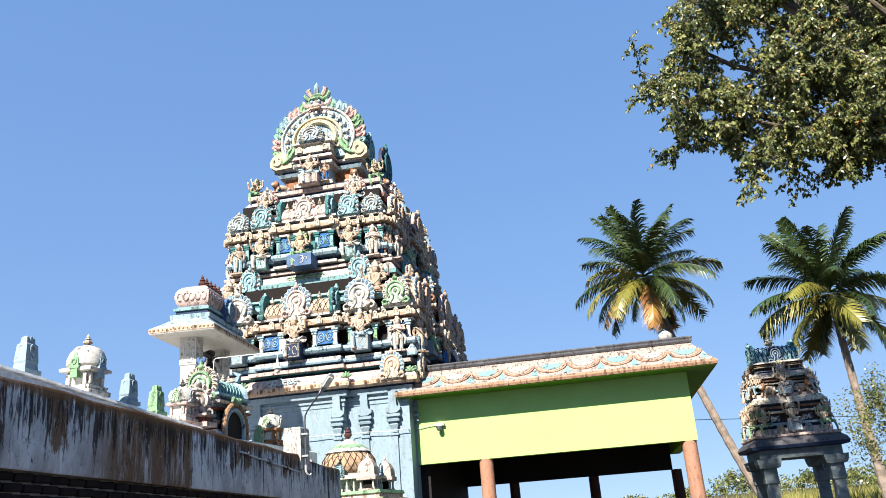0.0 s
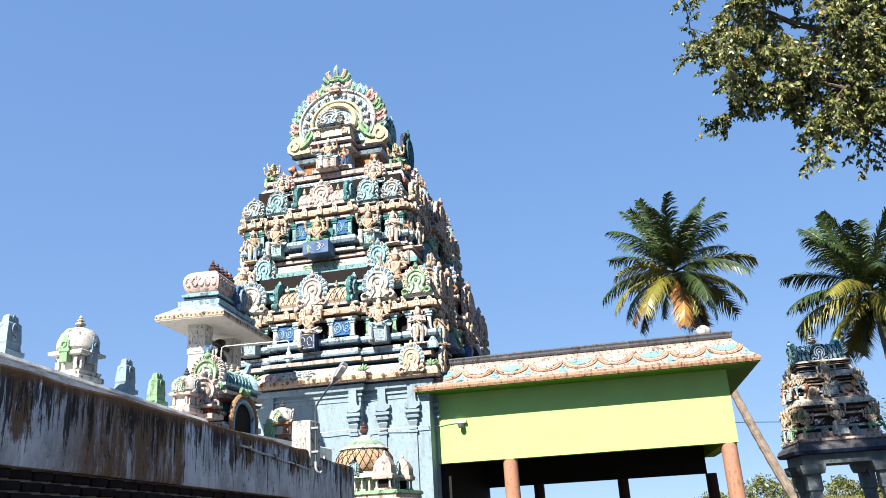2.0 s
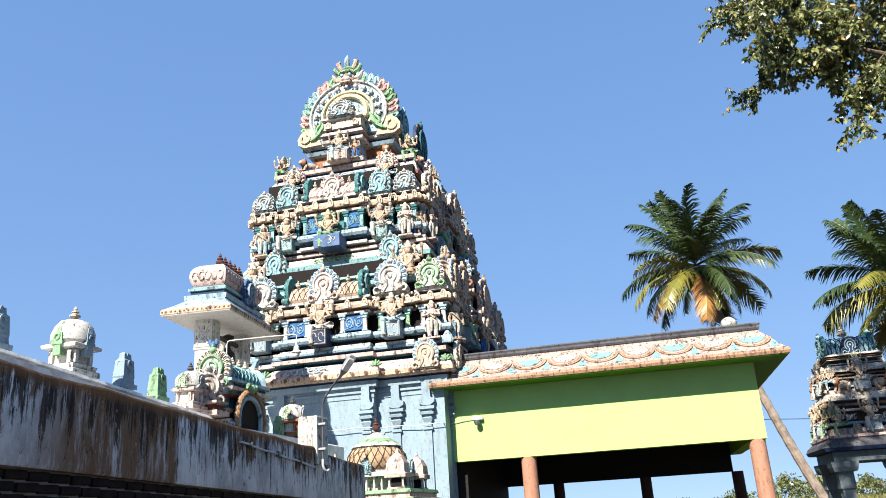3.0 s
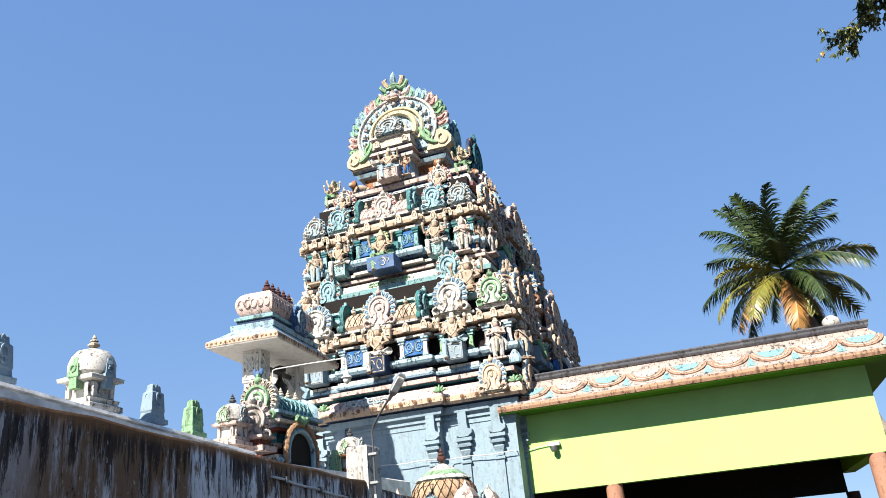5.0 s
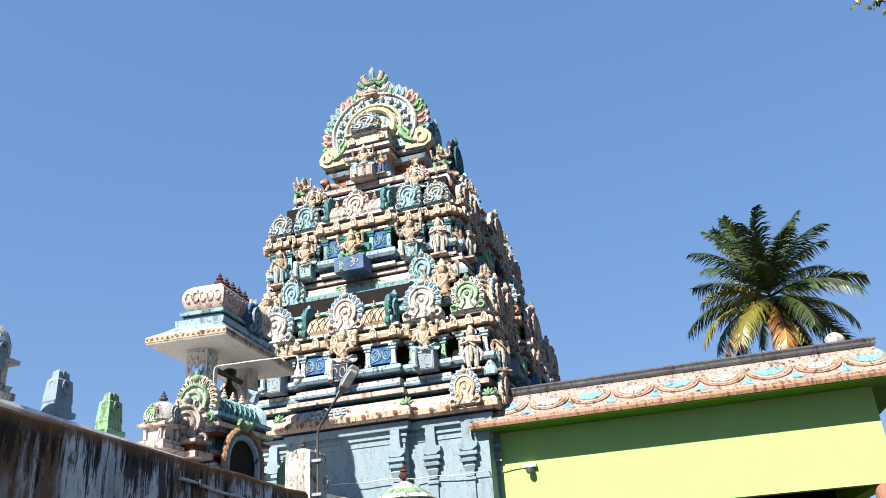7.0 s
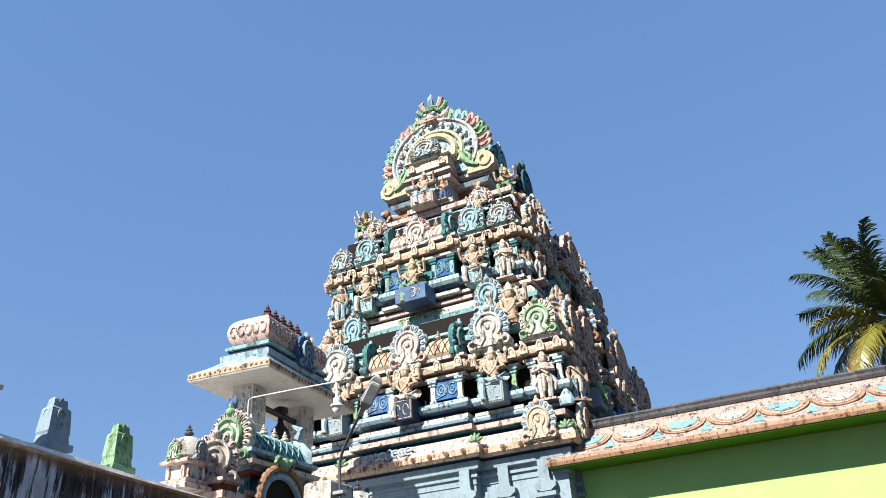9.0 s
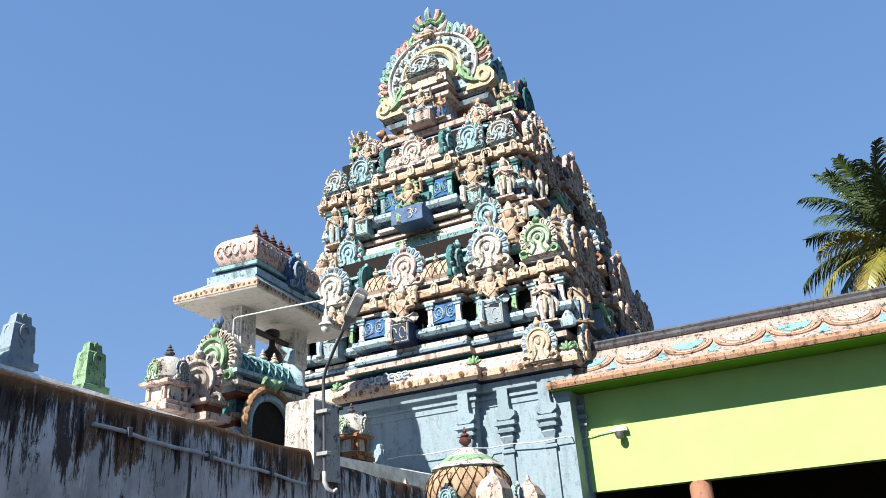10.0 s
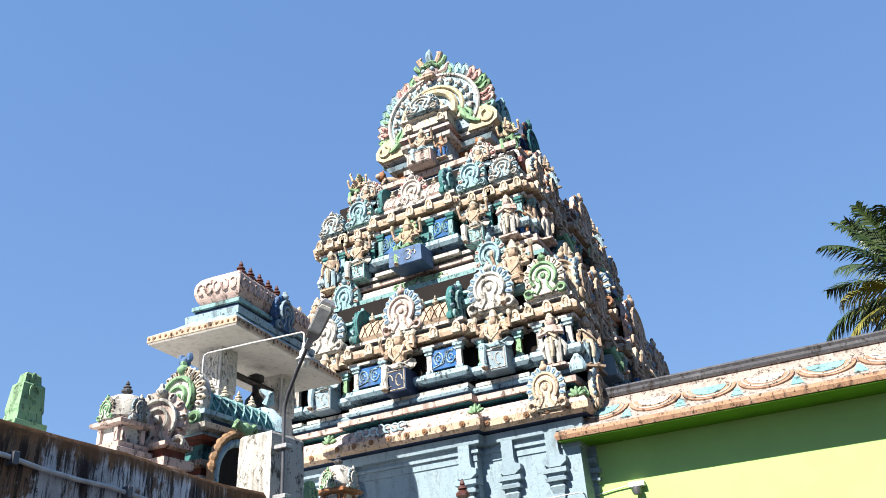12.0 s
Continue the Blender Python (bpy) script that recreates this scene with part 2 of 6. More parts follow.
def standing(cloth, skin, crown, arms="folded"):
    """A plain standing painted plaster figure, 1 m high."""
    bm = fresh()
    box(bm, -0.2, 0.2, -0.12, 0.14, 0.0, 0.04, 1)
    for s in (-1, 1):
        tube(bm, [(s * 0.075, 0, 0.04), (s * 0.08, -0.02, 0.28), (s * 0.07, 0, 0.5)], [0.05, 0.065, 0.085], 0, 7)
        ball(bm, (s * 0.08, -0.06, 0.055), (0.045, 0.08, 0.03), 1, 6, 4)
        sh = (s * 0.155, -0.01, 0.70)
        if arms == "folded":
            tube(bm, [sh, (s * 0.2, -0.05, 0.58), (s * 0.06, -0.13, 0.6), (-s * 0.02, -0.14, 0.63)], [0.05, 0.042, 0.036, 0.03], 1, 6)
        elif arms == "down":
            tube(bm, [sh, (s * 0.21, -0.02, 0.56), (s * 0.19, -0.06, 0.4)], [0.05, 0.042, 0.034], 1, 6)
        else:
            tube(bm, [sh, (s * 0.26, -0.04, 0.62), (s * 0.25, -0.08, 0.82)], [0.05, 0.04, 0.034], 1, 6)
            tube(bm, [sh, (s * 0.2, -0.06, 0.56), (s * 0.12, -0.14, 0.5)], [0.045, 0.04, 0.034], 1, 6)
    lathe(bm, [(0.11, 0.44), (0.14, 0.49), (0.105, 0.58), (0.14, 0.68), (0.12, 0.735), (0.04, 0.76)], seg=9, m=1, sy=0.72)
    lathe(bm, [(0.145, 0.45), (0.15, 0.49), (0.135, 0.53)], seg=9, m=2, sy=0.74)
    tube(bm, [(-0.14, -0.06, 0.72), (-0.02, -0.13, 0.6), (0.1, -0.1, 0.5)], 0.024, 2, 5)
    tube(bm, [(0, -0.1, 0.5), (0.01, -0.12, 0.34), (0, -0.1, 0.18)], [0.035, 0.045, 0.03], 2, 6)
    for s in (-1, 1):
        ball(bm, (s * 0.165, -0.01, 0.69), (0.06, 0.06, 0.045), 2, 7, 4)
        tube(bm, [(s * 0.12, 0.0, 0.5), (s * 0.2, 0.02, 0.36), (s * 0.17, 0.02, 0.2)], [0.03, 0.04, 0.015], 0, 5)
    ball(bm, (0, -0.01, 0.82), (0.07, 0.075, 0.085), 1, 8, 6)
    lathe(bm, [(0.075, 0.85), (0.085, 0.88), (0.06, 0.92), (0.045, 0.97), (0.015, 1.0)], seg=8, m=2)
    slab(bm, [(x, z) for x, z in arc(0, 0.83, 0.12, 0.13, -20, 200, 8)], 0.05, 0.08, 2)
    return mesh_of("statue", bm, [cloth, skin, crown], True)


def seated(cloth, skin, crown, arms=2):
    """A plain seated painted plaster figure with one leg hanging, 1 m from seat to crown."""
    bm = fresh()
    for s in (-1, 1):
        if s < 0:
            tube(bm, [(-0.1, 0.02, 0.12), (-0.24, -0.2, 0.1), (-0.2, -0.3, -0.2), (-0.16, -0.32, -0.4)], [0.12, 0.1, 0.07, 0.055], 0, 7)
            ball(bm, (-0.15, -0.38, -0.43), (0.06, 0.11, 0.045), 1, 6, 4)
        else:
            tube(bm, [(0.1, 0.02, 0.12), (0.36, -0.14, 0.12), (0.16, -0.28, 0.07), (-0.02, -0.26, 0.06)], [0.12, 0.1, 0.075, 0.05], 0, 7)
        sh = (s * 0.2, 0, 0.55)
        tube(bm, [sh, (s * 0.3, -0.06, 0.38), (s * 0.2, -0.22, 0.34)], [0.07, 0.055, 0.045], 1, 6)
        if arms > 2:
            tube(bm, [sh, (s * 0.38, -0.02, 0.5), (s * 0.4, -0.1, 0.72)], [0.065, 0.05, 0.04], 1, 6)
            ball(bm, (s * 0.4, -0.1, 0.78), (0.06, 0.05, 0.08), 2, 6, 4)
    lathe(bm, [(0.18, 0.02), (0.2, 0.12), (0.15, 0.28), (0.2, 0.47), (0.17, 0.56), (0.06, 0.61)], seg=9, m=1, sy=0.75)
    lathe(bm, [(0.1, 0.5), (0.15, 0.53), (0.11, 0.59)], seg=9, m=2, sy=0.9)
    tube(bm, [(-0.16, -0.1, 0.56), (-0.13, -0.2, 0.36), (0, -0.24, 0.22), (0.13, -0.2, 0.36), (0.16, -0.1, 0.56)], 0.032, 2, 5)
    for q in range(9):
        a = radians(-20 + 220 * q / 8)
        ball(bm, (0.2 * math.cos(a), 0.07, 0.72 + 0.22 * math.sin(a)), (0.05, 0.03, 0.05), 0 if q % 2 else 2, 6, 4)
    for s in (-1, 1):
        ball(bm, (s * 0.22, -0.01, 0.53), (0.075, 0.075, 0.05), 2, 7, 4)
    ball(bm, (0, -0.02, 0.69), (0.1, 0.11, 0.115), 1, 8, 6)
    lathe(bm, [(0.11, 0.74), (0.13, 0.78), (0.09, 0.84), (0.07, 0.93), (0.02, 1.0)], seg=8, m=2)
    slab(bm, [(x, z) for x, z in arc(0, 0.71, 0.19, 0.2, -20, 200, 8)], 0.06, 0.1, 2)
    return mesh_of("statue", bm, [cloth, skin, crown], True)


def lion(colour, mane):
    """A plain crouching beast figure, 1 m long, facing -y and turned a little."""
    bm = fresh()
    ball(bm, (0.05, 0.12, 0.3), (0.2, 0.4, 0.2), 0, 9, 6)
    ball(bm, (0, -0.3, 0.46), (0.2, 0.17, 0.2), 1, 9, 6)
    ball(bm, (0, -0.42, 0.44), (0.12, 0.14, 0.12), 0, 8, 5)
    for s in (-1, 1):
        tube(bm, [(s * 0.14, -0.2, 0.3), (s * 0.16, -0.3, 0.14), (s * 0.15, -0.36, 0.0)], [0.09, 0.07, 0.06], 0, 6)
        tube(bm, [(s * 0.16, 0.36, 0.3), (s * 0.24, 0.24, 0.14), (s * 0.22, 0.12, 0.03)], [0.12, 0.1, 0.06], 0, 6)
        ball(bm, (s * 0.13, -0.3, 0.62), (0.05, 0.03, 0.06), 1, 6, 4)
    return mesh_of("statue", bm, [colour, mane], True)


def finial(mat="brown", seg=8):
    bm = fresh()
    lathe(bm, [(0.16, 0), (0.2, 0.06), (0.1, 0.14), (0.12, 0.18), (0.3, 0.32), (0.3, 0.42), (0.14, 0.56), (0.22, 0.6), (0.2, 0.66), (0.08, 0.74), (0.12, 0.8), (0.03, 1.0)], seg=seg)
    return mesh_of("finial", bm, [mat], True)


def add(me, name, parent, m, s=1.0, label=""):
    """An object on a shared mesh, at the pose m, scaled."""
    sc = Matrix.Diagonal((s, s, s, 1)) if isinstance(s, (int, float)) else Matrix.Diagonal((*s, 1))
    return part(name, me, None, parent, label, m @ sc)


GABLES = dict(
    big=gable(1.0, 1.05, "white", "white", ("sky", "wall"), 13),
    bluerim=gable(1.0, 1.05, "white", "rose", ("sky", "wall"), 13),
    green=gable(1.0, 0.95, "white", "green", ("white", "cream"), 11),
    aqua=gable(1.0, 1.15, "aqua", "sky", ("aqua", "rose"), 11),
    rose=gable(1.0, 1.1, "rose", "white", ("pink", "white"), 11),
    peach=gable(1.0, 1.15, "cream", "peach", ("wall", "sky"), 13),
    teal=gable(1.0, 1.2, "navy", "teal", ("orange", "navy"), 11),
    brown=gable(1.0, 1.2, "rose", "peach", ("orange", "wall"), 11),
)
FIGURES = dict(
    white=standing("white", "rose", "cream"),
    blue=standing("sky", "skin", "cream", "down"),
    guard=standing("blue", "skin", "orange", "raised"),
    green=standing("green", "peach", "yellow", "raised"),
    sit=seated("white", "skin", "cream", 4),
    sitgreen=seated("green", "peach", "yellow", 4),
    sitrose=seated("sky", "skin", "cream", 4),
    lion=lion("peach", "orange"),
    guardian=seated("skin", "skin", "cream", 4),
    ochreman=standing("blue", "skin", "peach", "raised"),
    ochresit=seated("green", "skin", "peach", 4),
)
FIN = finial()
FINPALE = finial("cream")


# ---- ground and distance ----
M["earth"] = plain("dry_earth", (0.06, 0.05, 0.04), 0.95, spread=0.4, scale=1.5, relief=0.5)
bm = fresh()
box(bm, -1500, 1500, -1500, 1500, -0.4, 0.0)
tagged(part("ground", bm, "earth"), "dry sandy earth of the temple yard and fields", "ground", kind="structure")

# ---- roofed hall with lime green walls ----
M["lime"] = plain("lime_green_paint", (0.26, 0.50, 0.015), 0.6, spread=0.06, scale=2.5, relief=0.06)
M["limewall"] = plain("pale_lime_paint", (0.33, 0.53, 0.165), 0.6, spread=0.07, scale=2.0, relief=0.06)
# Eave green darkened, so the shade under the eave is in the colour.
M["soffit"] = plain("shaded_soffit_green", (0.09, 0.22, 0.012), 0.6, spread=0.1, scale=2.5, relief=0.06)
M["column"] = paint("terracotta_pink_paint", (0.66, 0.36, 0.24), 0.25)
M["eavelip"] = paint("worn_brown_lip", (0.55, 0.34, 0.22), 0.85)
M["eaveface"] = paint("faded_eave_paint", (0.53, 0.45, 0.40), 0.7)
M["eavepeach"] = paint("faded_peach_paint", (0.58, 0.36, 0.25), 0.7)
M["eaveaqua"] = paint("faded_aqua_paint", (0.30, 0.54, 0.57), 0.6)
M["eavecream"] = paint("faded_cream_paint", (0.72, 0.66, 0.58), 0.7)
M["darkwood"] = plain("dark_red_oxide", (0.07, 0.03, 0.025), 0.6)
# Near-black: the hall's inner shade painted in, over sooty plaster.
M["shade"] = plain("soot_and_shade_plaster", (0.02, 0.018, 0.017), 0.8)
HX0, HX1, HY0, HY1 = -4.3, 2.58, 21.85, 27.6


def hall():
    h = thing("pavilion_hall", -0.85, 24.7, 0, "open hall with pale lime green beams and painted sloping eave", "hall")
    inv = h.matrix_basis.inverted()
    bm = fresh()
    box(bm, HX0, HX1, HY0, HY0 + 0.3, 2.9, 4.66)
    part("front_beam", bm, "limewall", h, "pale lime green painted beam wall", inv)
    bm = fresh()
    box(bm, HX1 - 0.3, HX1 - 0.003, HY0 + 0.303, HY1, 2.9, 4.66)
    part("side_beam", bm, "lime", h, at=inv)
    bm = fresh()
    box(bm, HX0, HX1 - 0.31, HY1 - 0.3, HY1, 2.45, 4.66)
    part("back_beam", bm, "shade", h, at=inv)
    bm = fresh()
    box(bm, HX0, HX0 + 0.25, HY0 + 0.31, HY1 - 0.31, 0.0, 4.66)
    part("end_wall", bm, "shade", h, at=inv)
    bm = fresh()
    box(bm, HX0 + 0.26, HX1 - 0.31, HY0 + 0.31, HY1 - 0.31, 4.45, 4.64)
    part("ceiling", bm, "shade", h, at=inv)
    # sloping eave all round, hollow below
    cx, cy = (HX0 + HX1) / 2, (HY0 + HY1) / 2
    ax, ay = (HX1 - HX0) / 2, (HY1 - HY0) / 2
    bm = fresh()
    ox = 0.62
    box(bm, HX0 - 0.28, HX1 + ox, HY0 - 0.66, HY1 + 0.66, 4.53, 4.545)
    part("soffit", bm, "soffit", h, "green eave soffit with its shade put into the colour", inv)
    bm = fresh()
    x0, x1, y0, y1 = HX0 - 0.3, HX1 + ox + 0.05, HY0 - 0.68, HY1 + 0.68
    mx, my = (x0 + x1) / 2, (y0 + y1) / 2
    w, d = (x1 - x0) / 2, (y1 - y0) / 2
    stack(bm, [(4.55, w, d, 1), (4.61, w + 0.02, d + 0.02, 1), (4.67, w, d, 1), (4.69, w - 0.05, d - 0.05, 0), (4.87, w - 0.18, d - 0.3, 0), (5.04, w - 0.32, d - 0.48, 0), (5.17, w - 0.44, d - 0.58, 0), (5.22, w - 0.48, d - 0.6, 0)], 0, mx, my)
    part("eave", bm, ["eaveface", "eavelip"], h, "white painted sloping eave with worn peach and aqua medallions", inv)
    for i in range(9):
        u = x0 + 0.7 + i * (x1 - x0 - 1.35) / 8
        bm = fresh()
        slab(bm, arc(0, 0.42, 0.40, 0.38, 180, 360, 16), -0.012, 0.012, 0)
        slab(bm, arc(0, 0.42, 0.26, 0.25, 180, 360, 12), -0.022, -0.01, 1)
        tube(bm, [(x, -0.02, z) for x, z in arc(0, 0.42, 0.33, 0.32, 180, 360, 12)], 0.014, 2, 4)
        tilt = pose(u, y0 + 0.115, 4.745, -50, 0, 0)
        part("medallion", bm, ["eavepeach", "eavecream" if i % 2 else "eaveaqua", "eavecream"], h, at=inv @ tilt)
        bm = fresh()
        slab(bm, [(-0.09, 0.0), (0.09, 0.0), (0.03, 0.24), (-0.03, 0.24)], -0.01, 0.01, 0)
        part("pendant", bm, "eaveaqua", h, at=inv @ pose(u + 0.4, y0 + 0.105, 4.73, -50, 0, 0))
    bm = fresh()
    stack(bm, [(5.22, w - 0.44, d - 0.57, 0), (5.26, w - 0.42, d - 0.55, 1), (5.3, w - 0.42, d - 0.55, 1), (5.34, w - 0.4, d - 0.53, 1), (5.37, w - 0.42, d - 0.55, 1)], 0, mx, my)
    part("parapet", bm, ["rose", "slate"], h, "weathered grey roof edge moulding", inv)
    for x, y, mat, r in ((-2.56, HY0 + 0.16, "column", 0.18), (2.38, HY0 + 0.16, "column", 0.18), (-2.56, HY1 - 0.2, "darkwood", 0.16), (2.38, HY1 - 0.2, "darkwood", 0.16), (-0.1, HY1 - 0.2, "darkwood", 0.16)):
        bm = fresh()
        top = 2.9 if mat == "column" else 2.45
        lathe(bm, [(r * 1.5, 0), (r * 1.5, 0.12), (r * 1.04, 0.18), (r, 1.4), (r * 0.97, top)], (x, y, 0), 20)
        part("column", bm, mat, h, "", inv, True)
    return h


M["slate"] = paint("weathered_grey_plaster", (0.15, 0.15, 0.165), 0.6)
hall()

# ---- compound wall, old plaster parapet over brick ----
WX = -4.32


PATCH0, PATCH1 = 8.55, 10.68


def old_plaster():
    """Grey cement plaster with brown rain stains that run down from the coping."""
    mat, t, b = nodes_of("rain_stained_plaster")
    g = t.nodes.new("ShaderNodeNewGeometry")
    xyz = t.nodes.new("ShaderNodeSeparateXYZ")
    t.links.new(g.outputs["Position"], xyz.inputs[0])

    def calc(op, a, k):
        n = t.nodes.new("ShaderNodeMath")
        n.operation = op
        for value, socket in ((a, n.inputs[0]), (k, n.inputs[1])):
            if isinstance(value, bpy.types.NodeSocket):
                t.links.new(value, socket)
            else:
                socket.default_value = value
        return n.outputs[0]

    run = ramp(t, calc("ADD", xyz.outputs["Z"], calc("MULTIPLY", xyz.outputs["Y"], 0.042)), 2.45, 3.3)
    c = mixed(t, (0.37, 0.345, 0.325), (0.63, 0.595, 0.57), ramp(t, field(t, 2.6, (1, 1, 0.5), 9, 0.7), 0.38, 0.62))
    c = mixed(t, c, (0.78, 0.74, 0.70), ramp(t, field(t, 15.0, (1, 1, 0.10), 7, 0.7), 0.56, 0.66, 0.7))
    broad = calc("ADD", field(t, 2.1, (1, 1, 0.4), 10, 0.75), calc("MULTIPLY", run, 0.12))
    c = mixed(t, c, (0.15, 0.072, 0.028), ramp(t, broad, 0.62, 0.675, 0.92))
    patch = calc("MULTIPLY", ramp(t, calc("ADD", xyz.outputs["Y"], calc("MULTIPLY", field(t, 3.0, (1, 1, 0.3), 8, 0.7), 0.35)), PATCH0, PATCH0 + 0.9), calc("SUBTRACT", 1.0, ramp(t, calc("ADD", xyz.outputs["Y"], calc("MULTIPLY", field(t, 6.0, detail=7), 0.12)), PATCH1, PATCH1 + 0.09)))
    c = mixed(t, c, (0.15, 0.072, 0.028), calc("MULTIPLY", patch, ramp(t, field(t, 6.0, (1, 1, 0.15), 9, 0.75), 0.32, 0.52, 0.93)))
    fine = calc("ADD", field(t, 8.0, (1, 1, 0.11), 9, 0.72), calc("MULTIPLY", run, 0.16))
    c = mixed(t, c, (0.035, 0.02, 0.014), ramp(t, fine, 0.63, 0.68, 0.92))
    thin = calc("ADD", field(t, 22.0, (1, 1, 0.09), 9, 0.72), calc("MULTIPLY", run, 0.12))
    c = mixed(t, c, (0.02, 0.014, 0.012), ramp(t, thin, 0.62, 0.68, 0.88))
    c = mixed(t, c, (0.52, 0.48, 0.44), ramp(t, field(t, 30.0, (1, 1, 0.3), 8, 0.7), 0.60, 0.68, 0.6))
    c = mixed(t, c, (0.012, 0.011, 0.011), ramp(t, field(t, 7.0, (1, 1, 0.5), 10, 0.85), 0.57, 0.63, 0.92))
    cope = calc("ADD", calc("ADD", xyz.outputs["Z"], calc("MULTIPLY", xyz.outputs["Y"], 0.042)), calc("MULTIPLY", field(t, 9.0, (1, 1, 0.12), 8, 0.75), 0.34))
    c = mixed(t, c, (0.085, 0.044, 0.02), ramp(t, cope, 3.37, 3.44, 0.9))
    t.links.new(c, b.inputs["Base Color"])
    b.inputs["Roughness"].default_value = 0.9
    b.inputs["Specular IOR Level"].default_value = 0.15
    bump(t, b, field(t, 14.0, detail=8, rough=0.7), 0.6, 0.02)
    return mat


M["old"] = old_plaster()
M["ledge"] = plain("weathered_whitewash", (0.80, 0.77, 0.72), 0.8, spread=0.4, scale=5.0, relief=0.4)
M["brick"] = plain("dark_fired_brick", (0.022, 0.013, 0.011), 0.9, spread=0.5, scale=9, relief=0.5)
M["mortar"] = plain("grey_mortar", (0.30, 0.25, 0.20), 0.95)


def wall_top(y):
    return 2.98 - 0.044 * (y - 8.2) if y < 14.1 else 2.665 - 0.05 * (y - 14.1)


def wall_low(y):
    return 2.25 - 0.036 * (y - 8.2)


wall = thing("compound_wall", WX, 9, 0, "long old brick wall with a rain-stained grey plaster parapet", "wall", kind="structure")
winv = wall.matrix_basis.inverted()
bm = fresh()
ys = [-4 + 0.4 * i for i in range(46)] + [14.09, 14.11] + [14.4 + 0.308 * i for i in range(6)]
rows = []
for i, y in enumerate(ys):
    j = 0.008 * math.sin(i * 1.7) + 0.006 * math.sin(i * 4.1)
    prof = [(WX, wall_low(y)), (WX + 0.01, wall_low(y) + 0.03), (WX + 0.004, wall_top(y) - 0.03 + j), (WX - 0.02, wall_top(y) + j), (WX - 0.26, wall_top(y) + j * 0.5), (WX - 0.28, wall_top(y) - 0.03), (WX - 0.28, wall_low(y))]
    rows.append([bm.verts.new((x, y, z)) for x, z in prof])
for a, b in zip(rows, rows[1:]):
    for k in range(7):
        quad(bm, (a[k], a[(k + 1) % 7], b[(k + 1) % 7], b[k]), 0)
quad(bm, rows[0][::-1], 0)
quad(bm, rows[-1], 0)
part("parapet", bm, "old", wall, "grey plaster parapet streaked brown and black by rain", winv, True)
bm = fresh()
box(bm, WX - 0.27, WX - 0.075, -4, 15.93, 0, 1.98)
part("backing", bm, "mortar", wall, at=winv)
bm = fresh()
rows = []
for y in (-4, 15.93):
    rows.append([bm.verts.new(p) for p in ((WX - 0.27, y, 1.98), (WX - 0.075, y, 1.98), (WX - 0.075, y, wall_low(y)), (WX - 0.27, y, wall_low(y)))])
for k in range(4):
    quad(bm, (rows[0][k], rows[0][(k + 1) % 4], rows[1][(k + 1) % 4], rows[1][k]), 0)
part("backing", bm, "mortar", wall, at=winv)

# ---- white pier, lamp pole and pipe on the wall ----
bm = fresh()
stack(bm, [(2.5, 0.147, 0.19), (3.0, 0.145, 0.187), (3.14, 0.142, 0.184), (3.16, 0.13, 0.17)], 0, -4.435, 14.19)
tagged(part("pier", bm, "white"), "short whitewashed masonry pier with dirty top on the wall", "pier")

# ---- temple tower ----
TX, TY = -7.22, 25.13
tower = thing("temple_tower", TX, TY, 0, "tall tiered temple tower of painted plaster gables and niches", "temple tower")


def faces(hx, hy):
    """Poses of the four sides of a body, each with its half length; local -y points outwards."""
    return ((pose(0, -hy, 0), hx), (pose(hx, 0, 0, 0, 0, 90), hy), (pose(0, hy, 0, 0, 0, 180), hx), (pose(-hx, 0, 0, 0, 0, -90), hy))


def figure(key, m, s, label, group):
    """A statue that stands on the tower, a thing of its own."""
    ob = part("statue", FIGURES[key], None, None, label, tower.matrix_basis @ m @ Matrix.Diagonal((s, s, s, 1)))
    return tagged(ob, "", "statue", group)


SIT = "painted plaster seated figure with raised hands on a pedestal"
STAND = "painted plaster standing figure with tall crown in front of a niche"


def unit(key, build):
    if key not in UNITS:
        UNITS[key] = build()
    return UNITS[key]


UNITS = {}


def pilaster_mesh(w, h, mat, cap):
    bm = fresh()
    stack(bm, [(0, w * 0.7, w * 0.5, 1), (h * 0.08, w * 0.7, w * 0.5, 1), (h * 0.1, w * 0.5, w * 0.4, 0), (h * 0.7, w * 0.46, w * 0.38, 0), (h * 0.74, w * 0.75, w * 0.6, 1), (h * 0.8, w * 0.75, w * 0.6, 1), (h * 0.82, w * 0.5, w * 0.4, 0), (h * 0.88, w * 0.9, w * 0.7, 1), (h, w * 0.95, w * 0.75, 1)])
    return mesh_of("pilaster", bm, [mat, cap])


def panel_mesh(w, h, mat, line):
    bm = fresh()
    box(bm, -w, w, -0.02, 0.03, 0, h, 0, 0.01)
    for s in (-1, 1):
        tube(bm, [(s * w * 0.45 + x, -0.03, z) for x, z in arc(0, h * 0.5, w * 0.32, h * 0.3, 60 * s, 60 * s + 300, 9)], 0.014, 1, 4)
        tube(bm, [(s * w * 0.45 + x, -0.03, z) for x, z in arc(0, h * 0.5, w * 0.14, h * 0.13, 0, 300, 6)], 0.012, 1, 4)
    tube(bm, [(-w * 0.9, -0.03, h * 0.1), (-w * 0.1, -0.03, h * 0.25), (w * 0.1, -0.03, h * 0.75), (w * 0.9, -0.03, h * 0.9)], 0.012, 1, 4)
    return mesh_of("panel", bm, [mat, line])


